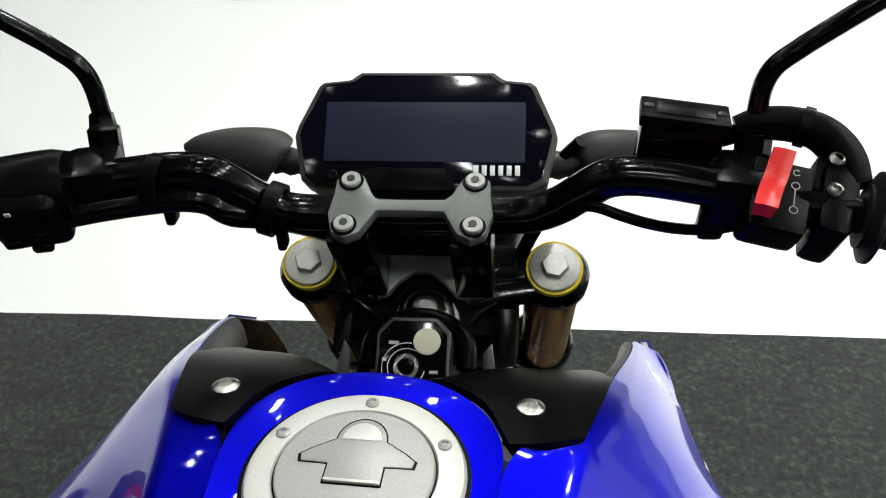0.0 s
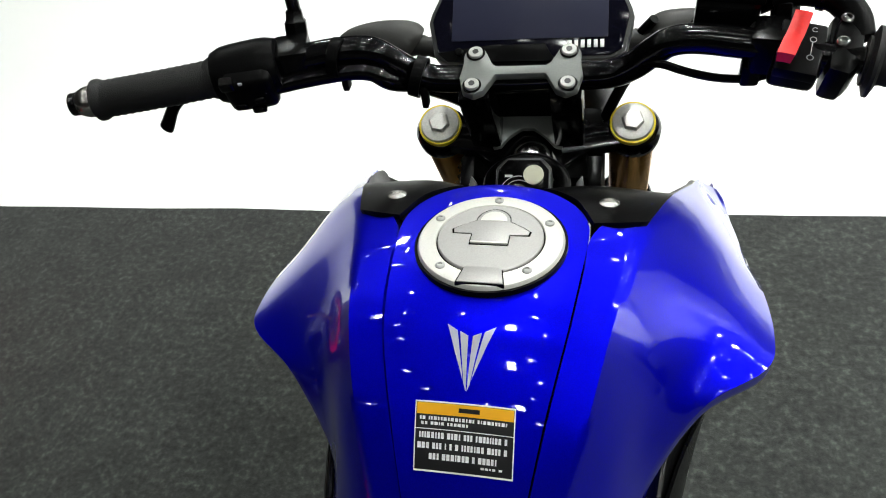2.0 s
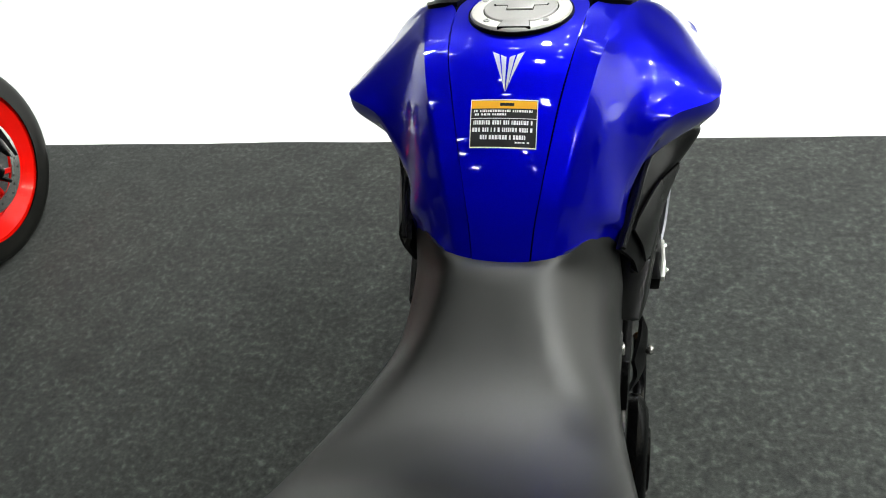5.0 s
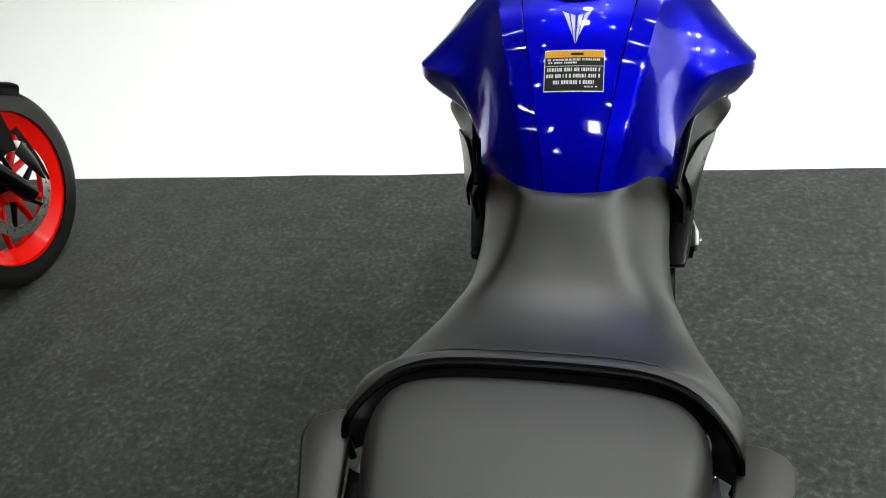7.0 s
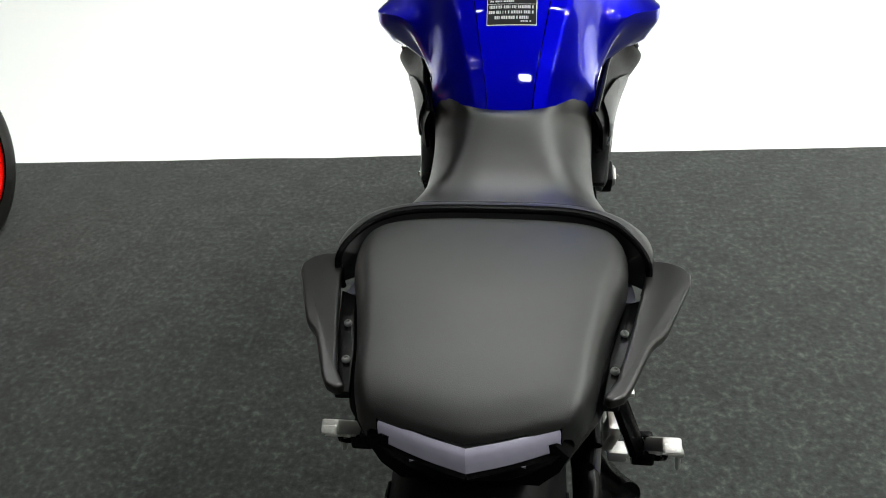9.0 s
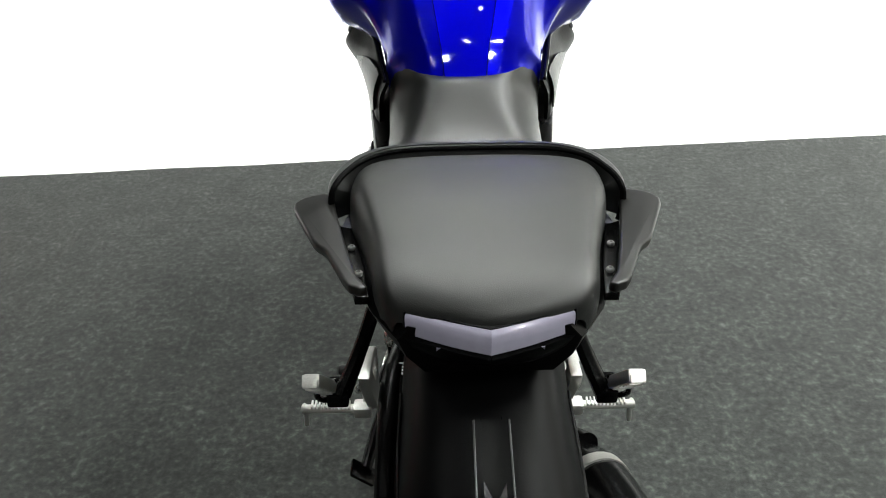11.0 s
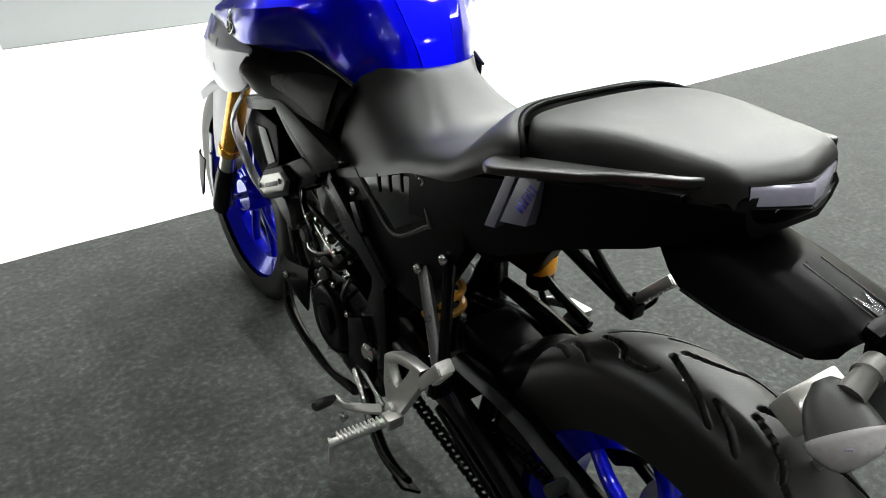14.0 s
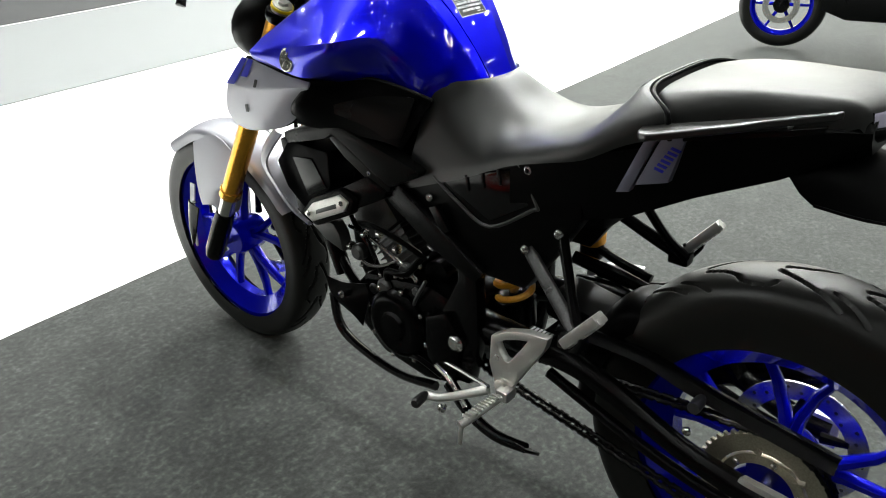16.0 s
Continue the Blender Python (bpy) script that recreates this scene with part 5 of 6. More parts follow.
part("hydraulic_line", one(tube, [(.092, .914, 1.060), (.118, .902, 1.066), (.135, .900, 1.061), (.152, .899, 1.056), (.170, .899, 1.0525), (.190, .900, 1.0515), (.212, .902, 1.055)], .0036, 8, 6), PLASTIC, bike)
part("line_clip", block((.016, .014, .022), pose(.190, .901, 1.057, 10, 0, 0), .004), SATIN, bike)
part("adjuster_boot", one(tube, [(.196, .934, 1.082), (.199, .926, 1.079), (.201, .918, 1.077), (.203, .908, 1.075)], [.0085, .0095, .0075, .0095], 12), GRIP, bike)
part("cylinder_body", one(tube, [(.145, .945, 1.070), (.215, .925, 1.066)], .012, 12), SATIN, bike)

STEER = LOWER

# ---------------------------------------------------------------- rear end
wheel("rear_wheel", REAR, .333, .140, .105, 1, BLUE_RIM, bike, True)
y0, z0 = REAR
# sprocket and chain
SX = -.086
sp = part("rear_sprocket", one(hoop, [(SX - .0035, .070), (SX - .0035, .098), (SX + .0035, .098), (SX + .0035, .070)], y0, z0, 90), RAW, bike, "worn steel rear sprocket")
part("sprocket_carrier", one(hoop, [(SX - .006, .050), (SX - .006, .066), (SX + .012, .066), (SX + .012, .050)], y0, z0, 60), RAW, sp)
for k in range(6):
    a = 2 * math.pi * k / 6 + .2
    part("sprocket_spoke", one(tube, [(SX, y0 + .06 * math.cos(a), z0 + .06 * math.sin(a)), (SX, y0 + .076 * math.cos(a + .12), z0 + .076 * math.sin(a + .12))], .009, 8, flat=.5), RAW, sp)
    bolt((SX - .006, y0 + .058 * math.cos(a + .5), z0 + .058 * math.sin(a + .5)), (-1, 0, 0), .006, STEEL, sp)
bm = bmesh.new()
for k in range(46):
    a = 2 * math.pi * k / 46
    ring_loft(bm, [[(SX + x, y0 + r * math.cos(a + t), z0 + r * math.sin(a + t)) for r, t in ((.096, -.045), (.104, -.015), (.104, .015), (.096, .045))] for x in (-.003, .003)])
tagged(part("sprocket_teeth", bm, RAW, sp), kind="stuff")


def chain_path():
    """The loop of the chain between both sprockets."""
    c1, r1, c2, r2 = (y0, z0), .106, (.445, .335), .034
    d = math.atan2(c2[1] - c1[1], c2[0] - c1[0])
    L = math.dist(c1, c2)
    off = math.acos((r1 - r2) / L)
    pts = []
    for k in range(17):
        a = d + off + (2 * math.pi - 2 * off) * k / 16
        pts.append((c1[0] + r1 * math.cos(a), c1[1] + r1 * math.sin(a)))
    for k in range(9):
        a = d - off + 2 * off * k / 8
        pts.append((c2[0] + r2 * math.cos(a), c2[1] + r2 * math.sin(a)))
    return pts + pts[:1]


loop = chain_path()
dist = [0.0]
for a, b in zip(loop, loop[1:]):
    dist.append(dist[-1] + math.dist(a, b))
nl = int(dist[-1] / .0127 / 2) * 2
bm = bmesh.new()
for k in range(nl):
    t = dist[-1] * k / nl
    y, z = np.interp(t, dist, [p[0] for p in loop]), np.interp(t, dist, [p[1] for p in loop])
    t2 = dist[-1] * (k + 1) / nl
    y2, z2 = np.interp(t2, dist, [p[0] for p in loop]), np.interp(t2, dist, [p[1] for p in loop])
    w = .008 if k % 2 else .006
    for s in SIDES:
        tube(bm, [(SX + s * w, y - (y2 - y) * .15, z - (z2 - z) * .15), (SX + s * w, (y + y2) / 2, (z + z2) / 2), (SX + s * w, y2 + (y2 - y) * .15, z2 + (z2 - z) * .15)], [.0052, .0040, .0052], 6, flat=1.0)
    tube(bm, [(SX - .007, y, z), (SX + .007, y, z)], .0036, 6)
tagged(part("drive_chain", bm, SATIN, bike, "dark oiled drive chain"), kind="stuff")

# swingarm
for s in SIDES:
    arm = part("swingarm", one(tube, flip([(.085, .485, .400), (.112, .330, .425), (.118, .216, .420), (.118, .056, .360), (.112, -.04, .332), (.112, -.110, .326)], s), [.030, .024, .020, .018, .020, .020], 12, 4, flat=1.0), SATIN, bike, "black box-section swingarm")
    part("swingarm_brace", one(tube, flip([(.116, .300, .385), (.118, .130, .330), (.114, -.01, .296), (.112, -.08, .300)], s), .010, 10, 4), SATIN, arm)
    part("axle_plate", plate([(-.122, .352), (-.052, .357), (-.027, .325), (-.052, .295), (-.122, .297)], s * .108, s * .122, .004), ALLOY, arm, "cast alloy chain adjuster")
    part("axle_nut", one(turned, [(0, .016), (.012, .016), (.014, .014), (.014, .001)], (s * .120, y0, z0), (s, 0, 0), 6), STEEL, arm)
part("linkage_cover", block((.10, .11, .050), pose(.010, .310, .455, 8, 0, 0), .014), PLASTIC, bike)
part("linkage_arm", one(tube, [(.04, .36, .53), (.06, .28, .51), (.075, .20, .49)], [.012, .014, .010], 8, 3), SATIN, bike)
part("swingarm_bridge", block((.19, .06, .05), pose(0, .31, .415, 0, 0, 0), .012), SATIN, bike)
part("chain_guard", shell([[(-.066, .300, .470), (-.085, .300, .478), (-.104, .300, .466)], [(-.066, .150, .475), (-.085, .150, .482), (-.104, .150, .470)], [(-.066, .060, .458), (-.085, .060, .465), (-.104, .060, .452)], [(-.066, -.060, .440), (-.085, -.060, .446), (-.104, -.060, .432)], [(-.066, -.165, .425), (-.085, -.165, .431), (-.104, -.165, .418)]], .003, 4, 3), SATIN, bike, "black chain guard")
bolt((-.138, .035, .411), (-1, 0, 0), .007, STEEL, bike)
part("chain_roller", one(tube, [(-.07, .035, .445), (-.125, .035, .445)], .010, 12), GREY_METAL, bike)

# inner mudguard over the rear tyre
rows = []
for a, r in ((2, .352), (15, .358), (26, .356), (33, .352), (38, .340), (42, .318)):
    w = (.080 - .0004 * a) * (.82 if a > 40 else .94 if a > 36 else 1)
    cy, cz = math.cos(radians(a)), math.sin(radians(a))
    rows.append([(x, y0 + q * cy, z0 + q * cz) for x, q in ((-w * 1.02, r - .05), (-w, r - .02), (-w * .6, r), (0, r + .005), (w * .6, r), (w, r - .02), (w * 1.02, r - .05))])
part("rear_hugger", shell(rows, .004, 5, 4), PLASTIC, bike, "matt black inner mudguard")

# number plate carrier hanging behind the seat
STEER = Matrix.Identity(4)
half = [[(.030, .004, .868), (.058, .010, .854), (.070, .000, .838)], [(.030, -.060, .858), (.058, -.055, .838), (.073, -.042, .799)], [(.030, -.125, .850), (.058, -.118, .828), (.073, -.110, .796)], [(.030, -.192, .836), (.056, -.186, .820), (.070, -.182, .802)], [(.026, -.214, .826), (.044, -.207, .818), (.052, -.202, .806)]]
carrier = part("plate_carrier", shell([[(-p[0], p[1], p[2]) for p in r[::-1]] + r for r in half], .004, 3, 2), PLASTIC, bike, "black tail undertray and plate carrier")
for s in SIDES:
    part("carrier_trim", one(tube, flip([(.0135, -.128, .8515), (.0135, -.205, .8350)], s), .0008, 8), GREY_METAL, carrier)
    part("carrier_rim", one(tube, flip([(.0732, -.046, .798), (.0735, -.110, .7955), (.0705, -.182, .8015)], s), .0022, 6, 3), PLASTIC, carrier)
part("carrier_inlay", shell([[(-.008, -.126, .8520), (.008, -.126, .8520)], [(-.008, -.165, .8440), (.008, -.165, .8440)], [(-.008, -.206, .8350), (.008, -.206, .8350)]], .003, 3, 2), GLOSS, carrier, "gloss black inlay")
plate_lamp = part("plate_lamp", block((.055, .05, .022), pose(0, -.225, .822, 14, 0, 0), .006), PLASTIC, carrier)
part("carrier_lip", block((.074, .016, .010), pose(0, -.214, .833, 12, 0, 0), .003), PLASTIC, carrier)
for s in SIDES:
    stalk = part("rear_indicator", one(tube, flip([(.036, -.226, .812), (.056, -.230, .808), (.057, -.230, .808), (.078, -.232, .798)], s), [.012, .014, .011, .013], 14), GREY_PLASTIC, bike, "grey rear indicator with clear lens")
    part("indicator_body", one(tube, flip([(.076, -.206, .796), (.079, -.216, .790), (.085, -.231, .779), (.090, -.245, .770)], s), [.009, .020, .028, .032], 24, 4, flat=.72), STALK_GREY, stalk, "dark grey lamp body")
    part("indicator_lens", one(tube, flip([(.0895, -.244, .7705), (.0915, -.249, .767), (.096, -.262, .759), (.097, -.266, .757)], s), [.0335, .032, .021, .007], 24, 3, flat=.72), CLEAR, stalk, "clear ribbed lens")
    for k in range(5):
        part("lens_rib", one(tube, flip([(.075 + .008 * k, -.250, .752 + .004 * k), (.080 + .008 * k, -.263, .765 + .004 * k)], s), .0012, 5), LENS, stalk)
stay = part("rear_plate_stay", block((.084, .040, .030), pose(.012, -.166, .704, 24, 0, 0), .004), ALLOY, carrier, "bare alloy plate stay")
part("stay_post", block((.060, .010, .130), pose(.012, -.214, .770, -8, 0, 0), .003), SATIN, carrier)
part("stay_leg", block((.018, .012, .080), pose(.012, -.196, .665, 12, 0, 0), .003), ALLOY, carrier)
STEER = LOWER

# shock absorber
top, bot = Vector((-.01, .480, .612)), Vector((-.01, .444, .377))
shock = part("shock_absorber", one(tube, [top, bot], [.014, .012], 12), STEEL, bike, "shock absorber with yellow spring")
pts = []
d = (bot - top).normalized()
u, v, _ = axes(d)
for k in range(2 * 16 + 5):
    a = 2 * math.pi * k / 16
    pts.append(tuple(top + d * (.112 + .066 * k / 36) + .034 * (math.cos(a) * u + math.sin(a) * v)))
part("damper_sleeve", one(tube, [top + d * .176, top + d * .182, bot], [.034, .040, .036], 20), SATIN, shock)
part("spring_seat", one(tube, [top + d * .02, top + d * .092, top + d * .098], [.034, .036, .032], 20), SATIN, shock)
part("spring", one(tube, pts, .0068, 8), YELLOW, shock, "yellow coil spring")
STEER = LOWER @ Matrix.Translation((.027, .004, -.010))
res = part("shock_reservoir", one(tube, [(.105, .372, .528), (.105, .372, .532), (.105, .372, .562), (.105, .372, .566)], [.024, .026, .026, .024], 20), YELLOW, bike, "yellow and black reservoir")
part("reservoir_cap", one(turned, [(0, .0275), (.022, .0275), (.026, .022), (.026, .001)], (.105, .372, .564), (0, 0, 1), 20), PLASTIC, res)
part("reservoir_body", one(turned, [(0, .018), (.004, .0235), (.034, .0235), (.034, .001)], (.105, .372, .496), (0, 0, 1), 20), PLASTIC, res)
part("reservoir_hose", one(tube, [(.105, .372, .500), (.11, .35, .46), (.10, .28, .47), (.09, .20, .50)], .006, 8, 5), PLASTIC, res)
part("reservoir_stay", one(tube, [(.10, .38, .54), (.10, .33, .515), (.10, .24, .495)], .009, 8, 4), SATIN, res)

STEER = LOWER


def ring_plate(outer, inner, x0, x1, w=.004):
    """A slab between two outlines of (y, z) with the same number of corners: an opening goes through it."""
    bm = bmesh.new()
    n = len(outer)
    vs = [[bm.verts.new((x, *p)) for p in loop] for x in (x0, x1) for loop in (outer, inner)]
    for i in range(n):
        k = (i + 1) % n
        for a, b in ((0, 1), (2, 3), (0, 2), (1, 3)):
            bm.faces.new((vs[a][i], vs[a][k], vs[b][k], vs[b][i]))
    bmesh.ops.recalc_face_normals(bm, faces=bm.faces)
    bevelled(bm, w)
    return bm


# footrest hangers, pegs, levers
for s in SIDES:
    outer = [(.405, .457), (.372, .479), (.335, .492), (.286, .498), (.292, .474), (.362, .358), (.393, .349), (.408, .399)]
    inner = [(.389, .447), (.372, .459), (.352, .468), (.333, .474), (.342, .458), (.366, .421), (.374, .421), (.383, .434)]
    inner = [(.3665 + (y - .3665) * 1.16, .449 + (z - .449) * 1.12) for y, z in inner]
    shift = [[(y - .0125, z - .0115) for y, z in loop] for loop in (outer, inner)]
    hang = part("footrest_hanger", ring_plate(*shift, s * .146, s * .164), ALLOY, bike, "cast alloy footrest hanger")
    part("hanger_boss", one(turned, [(-.004, .014), (.010, .014), (.012, .011), (.012, .001)], (s * .160, .366, .350), (s, 0, 0), 18), ALLOY, hang)
    bolt((s * .158, .378, .405), (s, 0, 0), .008, STEEL, hang)
    peg = part("footrest", one(tube, flip([(.175, .352, .345), (.200, .355, .342), (.235, .362, .335), (.268, .370, .328), (.274, .372, .327)], s), [.009, .0072, .0072, .0072, .0095], 10), ALLOY, bike, "ribbed alloy rider footrest")
    for k in range(11):
        f = .2 + .065 * k
        p = Vector((s * (.175 + .098 * f), .352 + .02 * f, .345 - .017 * f))
        part("tread_rib", block((.003, .017, .006), Matrix.Translation((p.x, p.y, p.z + .0075)), .001), ALLOY, peg)
    part("peg_clevis", block((.030, .026, .022), Matrix.Translation((s * .172, .351, .346)), .005), ALLOY, peg)
    part("feeler", one(tube, flip([(.270, .371, .322), (.273, .372, .288)], s), [.0045, .004], 8), ALLOY, peg)
    # pillion hanger: V of two struts
    STEER = Matrix.Identity(4)
    ph = part("pillion_hanger", one(tube, flip([(.117, .299, .670), (.136, .273, .619), (.156, .247, .572), (.176, .218, .534)], s), [.013, .0115, .012, .014], 8, 3, flat=.75), SATIN, bike, "black V-shaped pillion footrest bracket")
    part("hanger_strut", one(tube, flip([(.120, .361, .624), (.140, .311, .591), (.158, .266, .562), (.175, .223, .537)], s), [.011, .0115, .012, .013], 8, 3, flat=.6), SATIN if s > 0 else CASTING, ph)
    bolt((s * .126, .299, .672), (s, 0, 0), .0085, STEEL, ph)
    bolt((s * .128, .361, .626), (s, 0, 0), .0085, STEEL, ph)
    root, tip = Vector((s * .192, .236, .530)), Vector((s * .205, .172, .606))
    d = (tip - root).normalized()
    side = Vector((1, 0, 0)) - d * d.x
    side.normalize()
    pm = Matrix.Translation(root.lerp(tip, .5)) @ Matrix((side, d, side.cross(d))).transposed().to_4x4()
    pp = part("pillion_footrest", block((.024, (tip - root).length, .018), pm, .004), ALLOY, bike, "folded ribbed alloy pillion footrest")
    for k in range(9):
        part("tread_rib", block((.018, .004, .005), pm @ Matrix.Translation((0, -.040 + .010 * k, .009)), .001), ALLOY, pp)
    part("peg_tip", block((.020, .006, .011), pm @ Matrix.Translation((0, .049, .004)), .002), ALLOY, pp)
    part("footrest_pivot", block((.030, .040, .024), Matrix.Translation((s * .182, .229, .530)), .005), SATIN, pp)
    part("pivot_loop", one(tube, flip([(.178, .246, .520), (.196, .222, .522), (.206, .202, .548), (.200, .205, .562), (.184, .228, .552)], s), .004, 6, 3), SATIN, pp)
    STEER = LOWER
# Added black plate, screens the right hanger where dark linkage would cover it.
part("heel_guard", plate([(.405, .400), (.405, .440), (.330, .452), (.290, .440), (.290, .410), (.330, .390)], .126, .136, .004), PLASTIC, bike, "black plate added to hide the far footrest hanger")
# gear lever
gl = part("gear_lever", one(tube, [(-.158, .402, .322), (-.170, .440, .300), (-.182, .500, .268), (-.188, .535, .262)], [.010, .009, .008, .008], 8, 4, flat=.7), ALLOY, bike, "alloy gear lever with rubber toe piece")
part("toe_piece", one(tube, [(-.190, .530, .268), (-.205, .525, .270), (-.232, .517, .276), (-.236, .516, .277)], [.006, .010, .010, .007], 12), GRIP, gl)
bolt((-.196, .482, .262), (-1, 0, 0), .009, STEEL, gl)
part("shift_rod", one(tube, [(-.160, .40, .330), (-.135, .53, .315)], .004, 8), STEEL, gl)
# brake pedal
bp = part("brake_pedal", one(tube, [(.165, .37, .33), (.175, .44, .30), (.185, .54, .27)], [.010, .008, .008], 8, 3, flat=.7), ALLOY, bike, "alloy rear brake pedal")
part("pedal_pad", block((.04, .028, .010), Matrix.Translation((.20, .55, .275)), .003), ALLOY, bp)
# side stand, folded
st = part("side_stand", one(tube, [(-.130, .520, .262), (-.150, .455, .238), (-.165, .380, .232), (-.172, .305, .248)], [.014, .012, .011, .010], 10, 3), SATIN, bike, "black side stand folded back")
part("stand_spring", one(tube, [(-.140, .545, .300), (-.150, .500, .290), (-.155, .46, .25)], .006, 8, 3), STEEL, st)
part("stand_foot", block((.045, .034, .006), pose(-.176, .300, .250, 0, 40, 0), .002), SATIN, st)

# engine
eng = part("crankcase", plate([(.48, .300), (.46, .380), (.50, .440), (.58, .455), (.66, .440), (.76, .425), (.80, .380), (.79, .300), (.72, .245), (.60, .230), (.52, .250)], -.118, .118, .014), ENGINE, bike, "dark cast engine")
for s in SIDES:
    cyy, cz, r = (.665, .340, .078) if s < 0 else (.60, .350, .098)
    cov = part("engine_cover", one(turned, [(-.02, r), (.012, r), (.022, r - .008), (.028, r - .022), (.026, r - .030), (.026, r - .045), (.032, r - .050), (.034, .012), (.034, .001)], (s * (.112 if s < 0 else .136), cyy, cz), (s, 0, 0), 40), ENGINE, eng, "round black engine cover")
    for k in range(8):
        a = 2 * math.pi * k / 8 + .2
        bolt((s * .126, cyy + (r + .004) * math.cos(a), cz + (r + .004) * math.sin(a)), (s, 0, 0), .006, STEEL, cov)
part("gearbox_cover", plate([(.50, .290), (.48, .380), (.52, .430), (.575, .400), (.575, .310), (.545, .275)], -.140, -.11, .010), ENGINE, eng)
part("starter", one(tube, [(-.085, .590, .462), (.06, .590, .462)], .03, 18), ENGINE, eng)
cylm = pose(0, .720, .462, -42, 0, 0)
cyl = part("cylinder", block((.120, .105, .090), cylm, .008), CASTING, eng, "finned cylinder")
for k in range(6):
    part("cooling_fin", block((.132, .116, .004), cylm @ Matrix.Translation((0, 0, -.038 + .015 * k)), .0015), CASTING, cyl)
part("cylinder_head", block((.135, .120, .080), pose(0, .778, .525, -42, 0, 0), .012), CASTING, cyl, "cast alloy cylinder head")
part("head_cover", block((.115, .105, .050), pose(0, .835, .600, -42, 0, 0), .014), ENGINE, cyl)
rng = random.Random(7)
for k in range(10):
    y, z = rng.uniform(.60, .80), rng.uniform(.43, .56)
    bolt((-.110 - rng.uniform(0, .02), y, z), (-1, 0, 0), rng.choice((.005, .007)), STEEL, eng)
for pts, r, m in (([(-.10, .80, .52), (-.125, .72, .545), (-.120, .64, .53), (-.10, .60, .50)], .006, PLASTIC), ([(-.09, .83, .50), (-.118, .75, .515), (-.124, .66, .49), (-.11, .62, .45)], .004, STEEL),
                  ([(-.11, .70, .42), (-.130, .68, .46), (-.125, .63, .47), (-.09, .60, .52)], .007, PLASTIC), ([(-.05, .90, .46), (-.10, .86, .44), (-.12, .80, .40), (-.11, .76, .36)], .010, PLASTIC),
                  ([(-.12, .55, .26), (-.13, .60, .285), (-.12, .65, .27)], .006, PLASTIC)):
    part("engine_hose", one(tube, pts, r, 8, 5), m, eng)
for y, z, r, h in ((.700, .410, .020, .016), (.640, .470, .016, .014), (.770, .470, .018, .020), (.735, .395, .012, .012), (.615, .430, .010, .010)):
    part("sensor_boss", one(turned, [(0, r), (h * .7, r), (h, r * .7), (h, .001)], (-.112, y, z), (-1, 0, 0), 18), CASTING, eng)
for pts, r, m in (([(-.105, .79, .47), (-.128, .75, .455), (-.130, .70, .465), (-.118, .655, .49)], .0035, STEEL), ([(-.10, .82, .55), (-.124, .77, .53), (-.128, .73, .50), (-.12, .71, .44)], .005, GLOSS), ([(-.12, .62, .40), (-.132, .60, .43), (-.126, .58, .47)], .004, CASTING), ([(-.118, .56, .32), (-.136, .555, .36), (-.130, .57, .41)], .005, GLOSS)):
    part("engine_hose", one(tube, pts, r, 8, 5), m, eng)
for y, z in ((.655, .515), (.700, .535), (.745, .520), (.790, .480)):
    part("hose_clip", one(turned, [(-.004, .010), (.004, .010), (.004, .007), (-.004, .007)], (-.124, y, z), (0, 1, -.2), 14), STEEL, eng)
inj = part("throttle_body", one(tube, [(0, .66, .60), (0, .60, .68)], .035, 18), SATIN, eng)
part("frame_rail", one(tube, [(-.09, .92, .66), (-.105, .88, .50), (-.11, .835, .395)], .018, 10, 3), SATIN, bike)
part("frame_rail", one(tube, [(.09, .92, .66), (.105, .88, .50), (.11, .835, .395)], .018, 10, 3), SATIN, bike)
part("airbox", block((.17, .34, .13), pose(0, .62, .700, 0, 0, 0), .02), PLASTIC, bike)
part("battery_box", block((.17, .18, .14), pose(0, .32, .73, 0, 0, 0), .02), PLASTIC, bike)
# lower cowl
for s in SIDES:
    cw = part("lower_cowl", shell([[(.150, .845, .400), (.160, .830, .375), (.150, .815, .345)], [(.148, .800, .400), (.158, .775, .365), (.150, .770, .330)], [(.140, .735, .415), (.145, .725, .390), (.135, .760, .300)]], .006, 3, 3, s), PLASTIC, bike, "black lower engine cowl")
    part("cowl_rail", one(tube, flip([(.146, .835, .360), (.150, .815, .285), (.150, .740, .252), (.146, .645, .236), (.138, .550, .246)], s), [.012, .013, .012, .011, .012], 8, 4, flat=.8), GLOSS, cw)
    bolt((s * .163, .786, .383), (s, 0, 0), .008, STEEL, cw)
    piv = part("pivot_plate", plate([(.50, .54), (.455, .53), (.450, .38), (.47, .28), (.54, .27), (.55, .40), (.50, .50)], s * .098, s * .128, .008), SATIN, bike, "black swingarm pivot plate")
    part("pivot_nut", one(turned, [(0, .019), (.010, .019), (.013, .014), (.016, .012), (.016, .001)], (s * .128, .498, .371), (s, 0, 0), 12), STEEL, piv)
# exhaust
part("header_pipe", one(tube, [(.03, .86, .52), (.04, .94, .42), (.05, .90, .27), (.07, .75, .20), (.11, .55, .205), (.16, .38, .26), (.190, .30, .31)], .019, 14, 6), SATIN, bike, "black exhaust header pipe")
STEER = LOWER @ Matrix.Translation((-.030, -.010, -.035))
mf = part("muffler", one(tube, [(.188, .345, .278), (.203, .300, .300), (.220, .230, .333), (.240, .080, .383), (.256, -.04, .418), (.258, -.06, .422)], [.028, .046, .058, .060, .052, .036], 28, 4, flat=.85), SATIN, bike, "stubby black muffler")
part("muffler_band", one(tube, [(.2175, .240, .328), (.2215, .218, .338)], .0605, 28, flat=.87), ALLOY, mf, "bright clamp band")
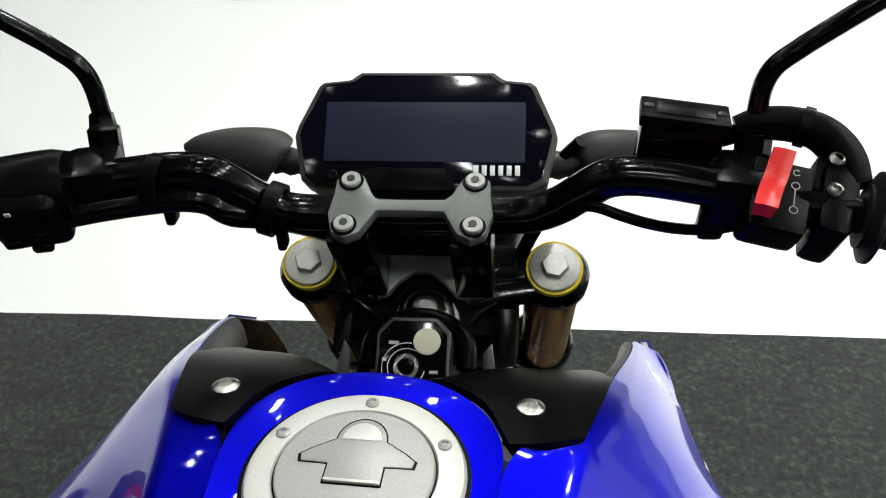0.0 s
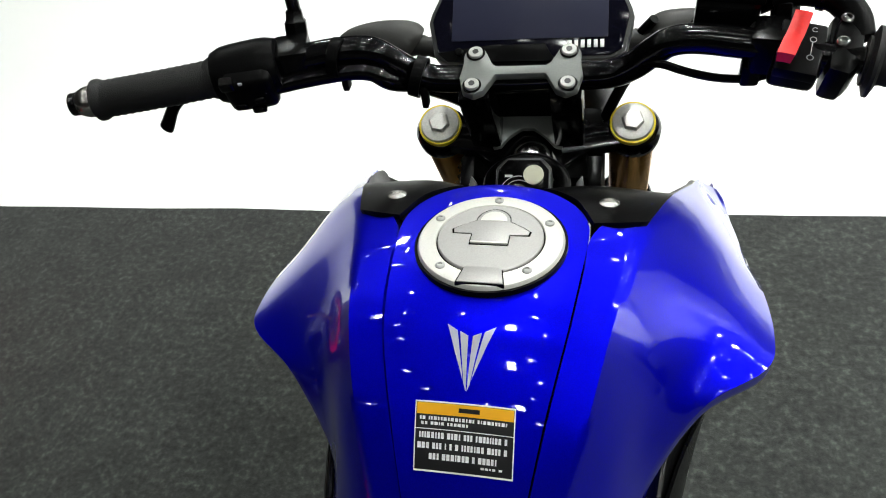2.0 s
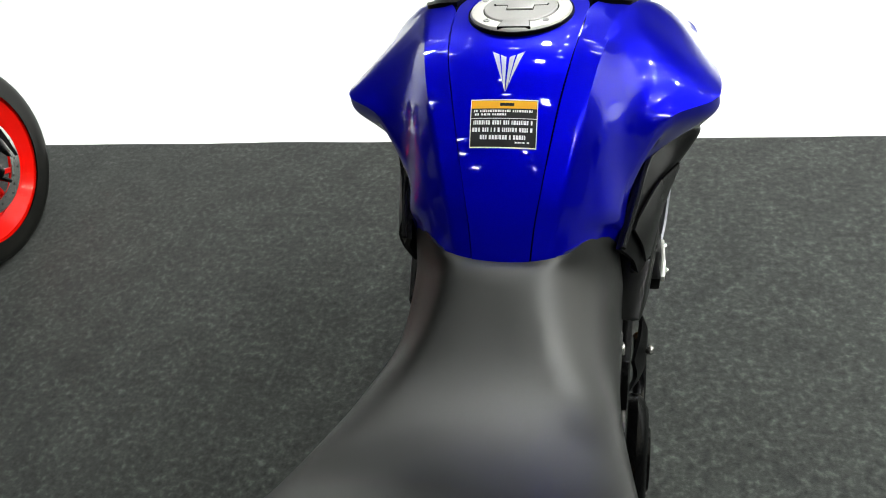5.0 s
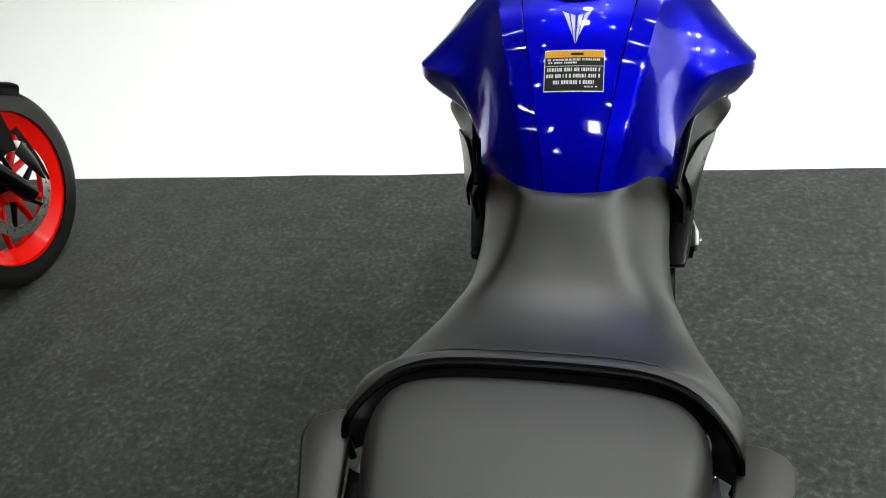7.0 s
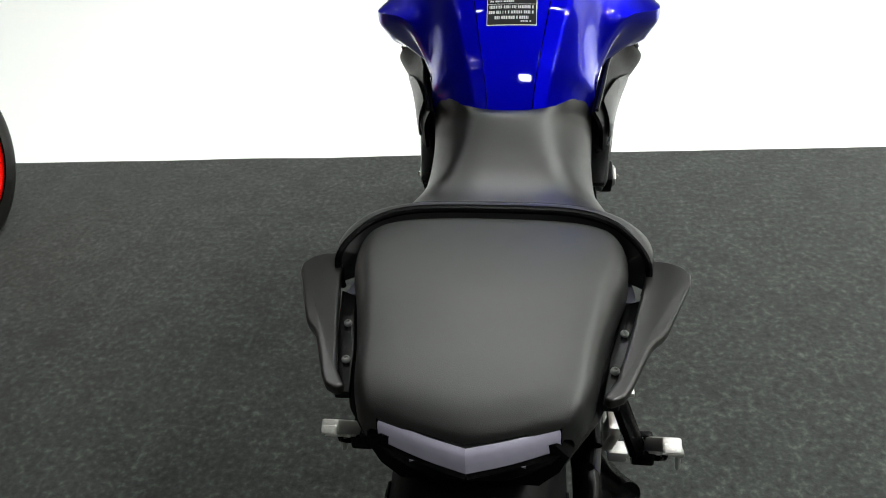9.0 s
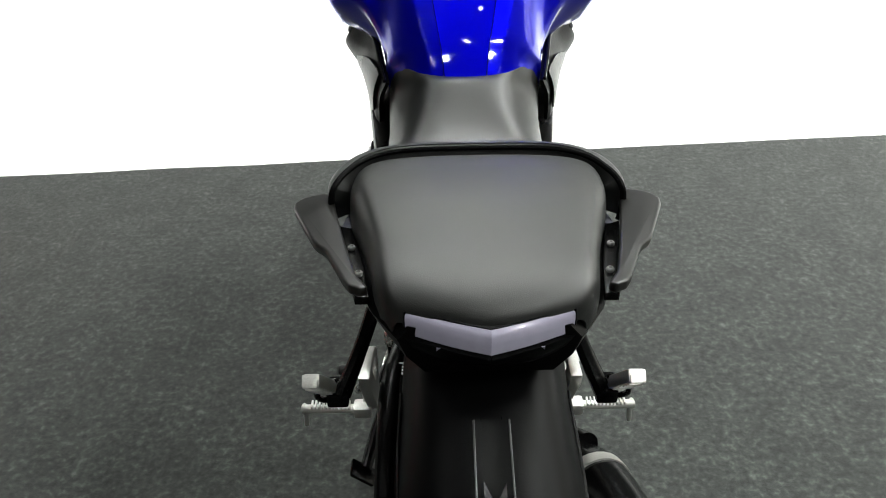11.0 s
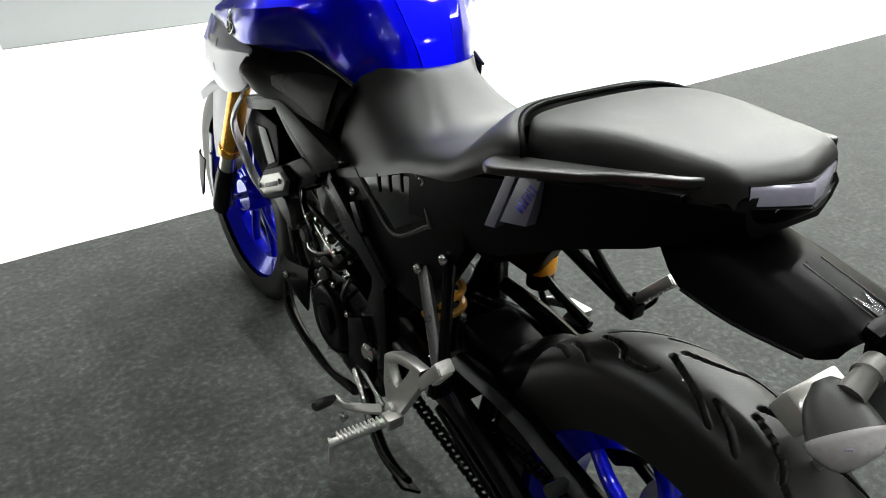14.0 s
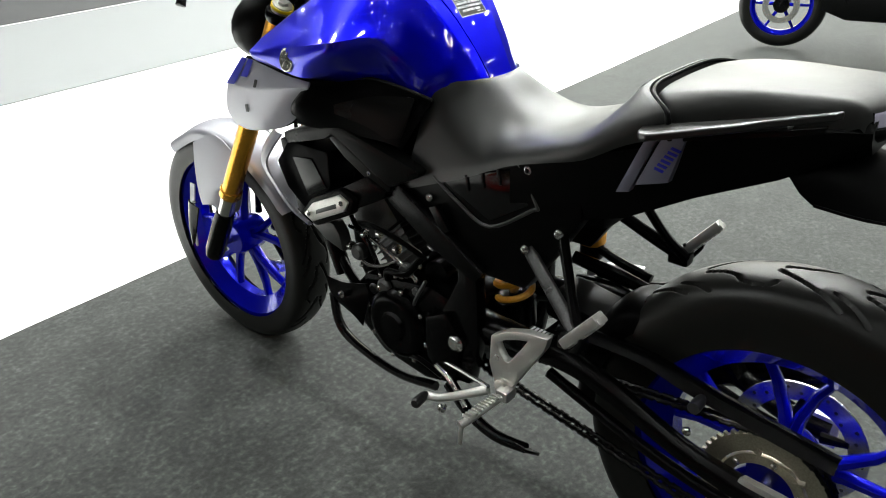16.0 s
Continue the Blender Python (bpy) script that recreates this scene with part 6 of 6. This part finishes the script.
part("muffler_stay", plate([(.30, .52), (.27, .52), (.215, .40), (.235, .385)], .158, .166, .002), ALLOY, mf)
part("heat_guard", shell([[(.208, .20, .388), (.236, .20, .384), (.262, .20, .358)], [(.219, .08, .434), (.254, .08, .426), (.280, .08, .393)], [(.232, -.03, .462), (.266, -.03, .454), (.290, -.03, .424)]], .004, 4, 4), PLASTIC, mf)
part("exhaust_tip", one(turned, [(0, .024), (.02, .024), (.02, .019), (0, .019)], (.258, -.06, .422), (.05, -.95, .26), 20), STEEL, mf)
STEER = LOWER
# rear caliper and small frame bits
rc = part("rear_caliper", plate([(.03, .40), (.06, .44), (.12, .43), (.13, .38), (.08, .36)], .046, .090, .008), ENGINE, bike, "rear brake caliper")
bolt((.092, .06, .40), (1, 0, 0), .007, STEEL, rc)
lab = part("swingarm_label", block((.020, .050, .001), pose(-.100, .330, .4455, 0, 0, 0), 0), BLACK_INK, bike, "small black printed label")
for k in range(6):
    part("text_bar", block((.016, .004, .001), pose(-.100, .311 + .0075 * k, .4464, 0, 0, 0), 0), WHITE_INK, lab)

# ---------------------------------------------------------------- neighbouring machines
red = copy_thing(bike, pose(-1.75, -.01, -.0009, 0, 1.3, 0))
tagged(red, "motorcycle with red wheels parked on the dark carpet", "motorcycle")
for ob in red.children_recursive:
    for slot in ob.material_slots:
        if slot.material in (BLUE_RIM, BLUE) or (slot.material is SILVER_PAINT and "mudguard" in ob.name):
            keep = slot.material
            slot.link = "OBJECT"
            slot.material = RED_RIM if keep is BLUE_RIM else PLASTIC if keep is SILVER_PAINT else GREY_METAL


def scooter(m):
    root = empty("scooter", m)
    for y, nm in ((0.0, "front_wheel"), (-1.25, "rear_wheel")):
        w = part(nm, one(hoop, [(-.032, .180), (-.024, .172), (0, .165), (.024, .172), (.032, .180), (.030, .168), (.012, .152), (-.012, .152), (-.030, .168)], y, .25, 64), BLUE_RIM, root, "blue cast wheel")
        part("tyre", one(hoop, [(-.034, .178), (-.044, .200), (-.040, .225), (-.022, .243), (0, .250), (.022, .243), (.040, .225), (.044, .200), (.034, .178)], y, .25, 72), RUBBER, w)
        part("hub", one(turned, [(-.04, .01), (-.04, .045), (.04, .045), (.04, .01)], (0, y, .25), (1, 0, 0), 24), SATIN, w)
        for k in range(6):
            a = 2 * math.pi * k / 6
            part("spoke", one(tube, [(0, y + .04 * math.cos(a), .25 + .04 * math.sin(a)), (0, y + .158 * math.cos(a), .25 + .158 * math.sin(a))], [.011, .007], 8), BLUE_RIM, w)
        part("brake_disc", one(hoop, [(-.048, .07), (-.048, .105), (-.044, .105), (-.044, .07)], y, .25, 48), STEEL, w)
    for s in SIDES:
        part("fork_leg", one(tube, [(s * .065, .0, .25), (s * .065, -.10, .60)], .018, 12), SATIN, root)
    part("mudguard", shell([[(-.055, .20, .46), (0, .215, .49), (.055, .20, .46)], [(-.06, .08, .53), (0, .09, .56), (.06, .08, .53)], [(-.06, -.10, .54), (0, -.11, .57), (.06, -.10, .54)], [(-.05, -.25, .42), (0, -.27, .44), (.05, -.25, .42)]], .004, 4, 4), GLOSS, root)
    part("leg_shield", shell([[(-.12, -.12, .98), (0, -.05, 1.0), (.12, -.12, .98)], [(-.17, -.20, .75), (0, -.10, .78), (.17, -.20, .75)], [(-.18, -.30, .45), (0, -.22, .46), (.18, -.30, .45)], [(-.15, -.38, .28), (0, -.32, .27), (.15, -.38, .28)]], .01, 4, 4), GLOSS, root)
    bm = bmesh.new()
    ring_loft(bm, [[(-w, y, t), (w, y, t), (w * 1.05, y, (t + b) / 2), (w * .7, y, b), (-w * .7, y, b), (-w * 1.05, y, (t + b) / 2)] for y, w, t, b in ((-.22, .08, .40, .24), (-.36, .15, .36, .20), (-.70, .16, .36, .20), (-.82, .15, .70, .22), (-1.1, .15, .78, .30), (-1.55, .08, .82, .62))])
    part("body", bm, GLOSS, root, "gloss black bodywork")
    part("saddle", shell([[(-.10, -.72, .76), (0, -.70, .79), (.10, -.72, .76)], [(-.14, -1.0, .79), (0, -1.0, .82), (.14, -1.0, .79)], [(-.12, -1.5, .84), (0, -1.52, .87), (.12, -1.5, .84)]], .03, 4, 4), VINYL, root)
    part("handlebar", one(tube, [(-.33, -.22, 1.02), (-.1, -.16, 1.05), (.1, -.16, 1.05), (.33, -.22, 1.02)], .016, 12, 4), GLOSS, root)
    part("centre_stand", one(tube, [(-.12, -.80, .24), (-.14, -.92, .02), (.14, -.92, .02), (.12, -.80, .24)], .012, 8), SATIN, root)
    return tagged(root, "black scooter with blue wheels on the grey carpet", "scooter")


scooter(pose(3.87, 1.38, 0, 0, 0, 12))


def covered_stand(m):
    """A low stand under a loose white plastic sheet with a ragged hem."""
    root = empty("covered_stand", m)
    bm = bmesh.new()
    n, rows = 56, []
    for k in range(9):
        f = k / 8
        ring = []
        for j in range(n):
            a = 2 * math.pi * j / n
            fold = noise.noise((3.2 * math.cos(a), 3.2 * math.sin(a), 1.7 * f))
            hem = .035 + .05 * noise.noise((2.1 * math.cos(a), 2.1 * math.sin(a), 9.0))
            r = 1 + .16 * fold - .10 * f
            ring.append((.23 * r * math.copysign(abs(math.cos(a)) ** .6, math.cos(a)), .17 * r * math.copysign(abs(math.sin(a)) ** .6, math.sin(a)), hem * (1 - f) + .46 * f))
        rows.append(ring)
    ring_loft(bm, rows)
    part("sheet", bm, SHEET, root, "crumpled white plastic sheet", 60)
    part("base", block((.42, .28, .05), Matrix.Translation((0, 0, .026)), .01), GREY_METAL, root)
    part("foot", block((.09, .05, .03), Matrix.Translation((.225, -.09, .015)), .008), BLACK_INK, root, "black rubber foot")
    return tagged(root, "low stand under a crumpled white plastic sheet on charcoal carpet", "stand")


covered_stand(pose(-.79, 4.68, 0, 0, 0, 0))
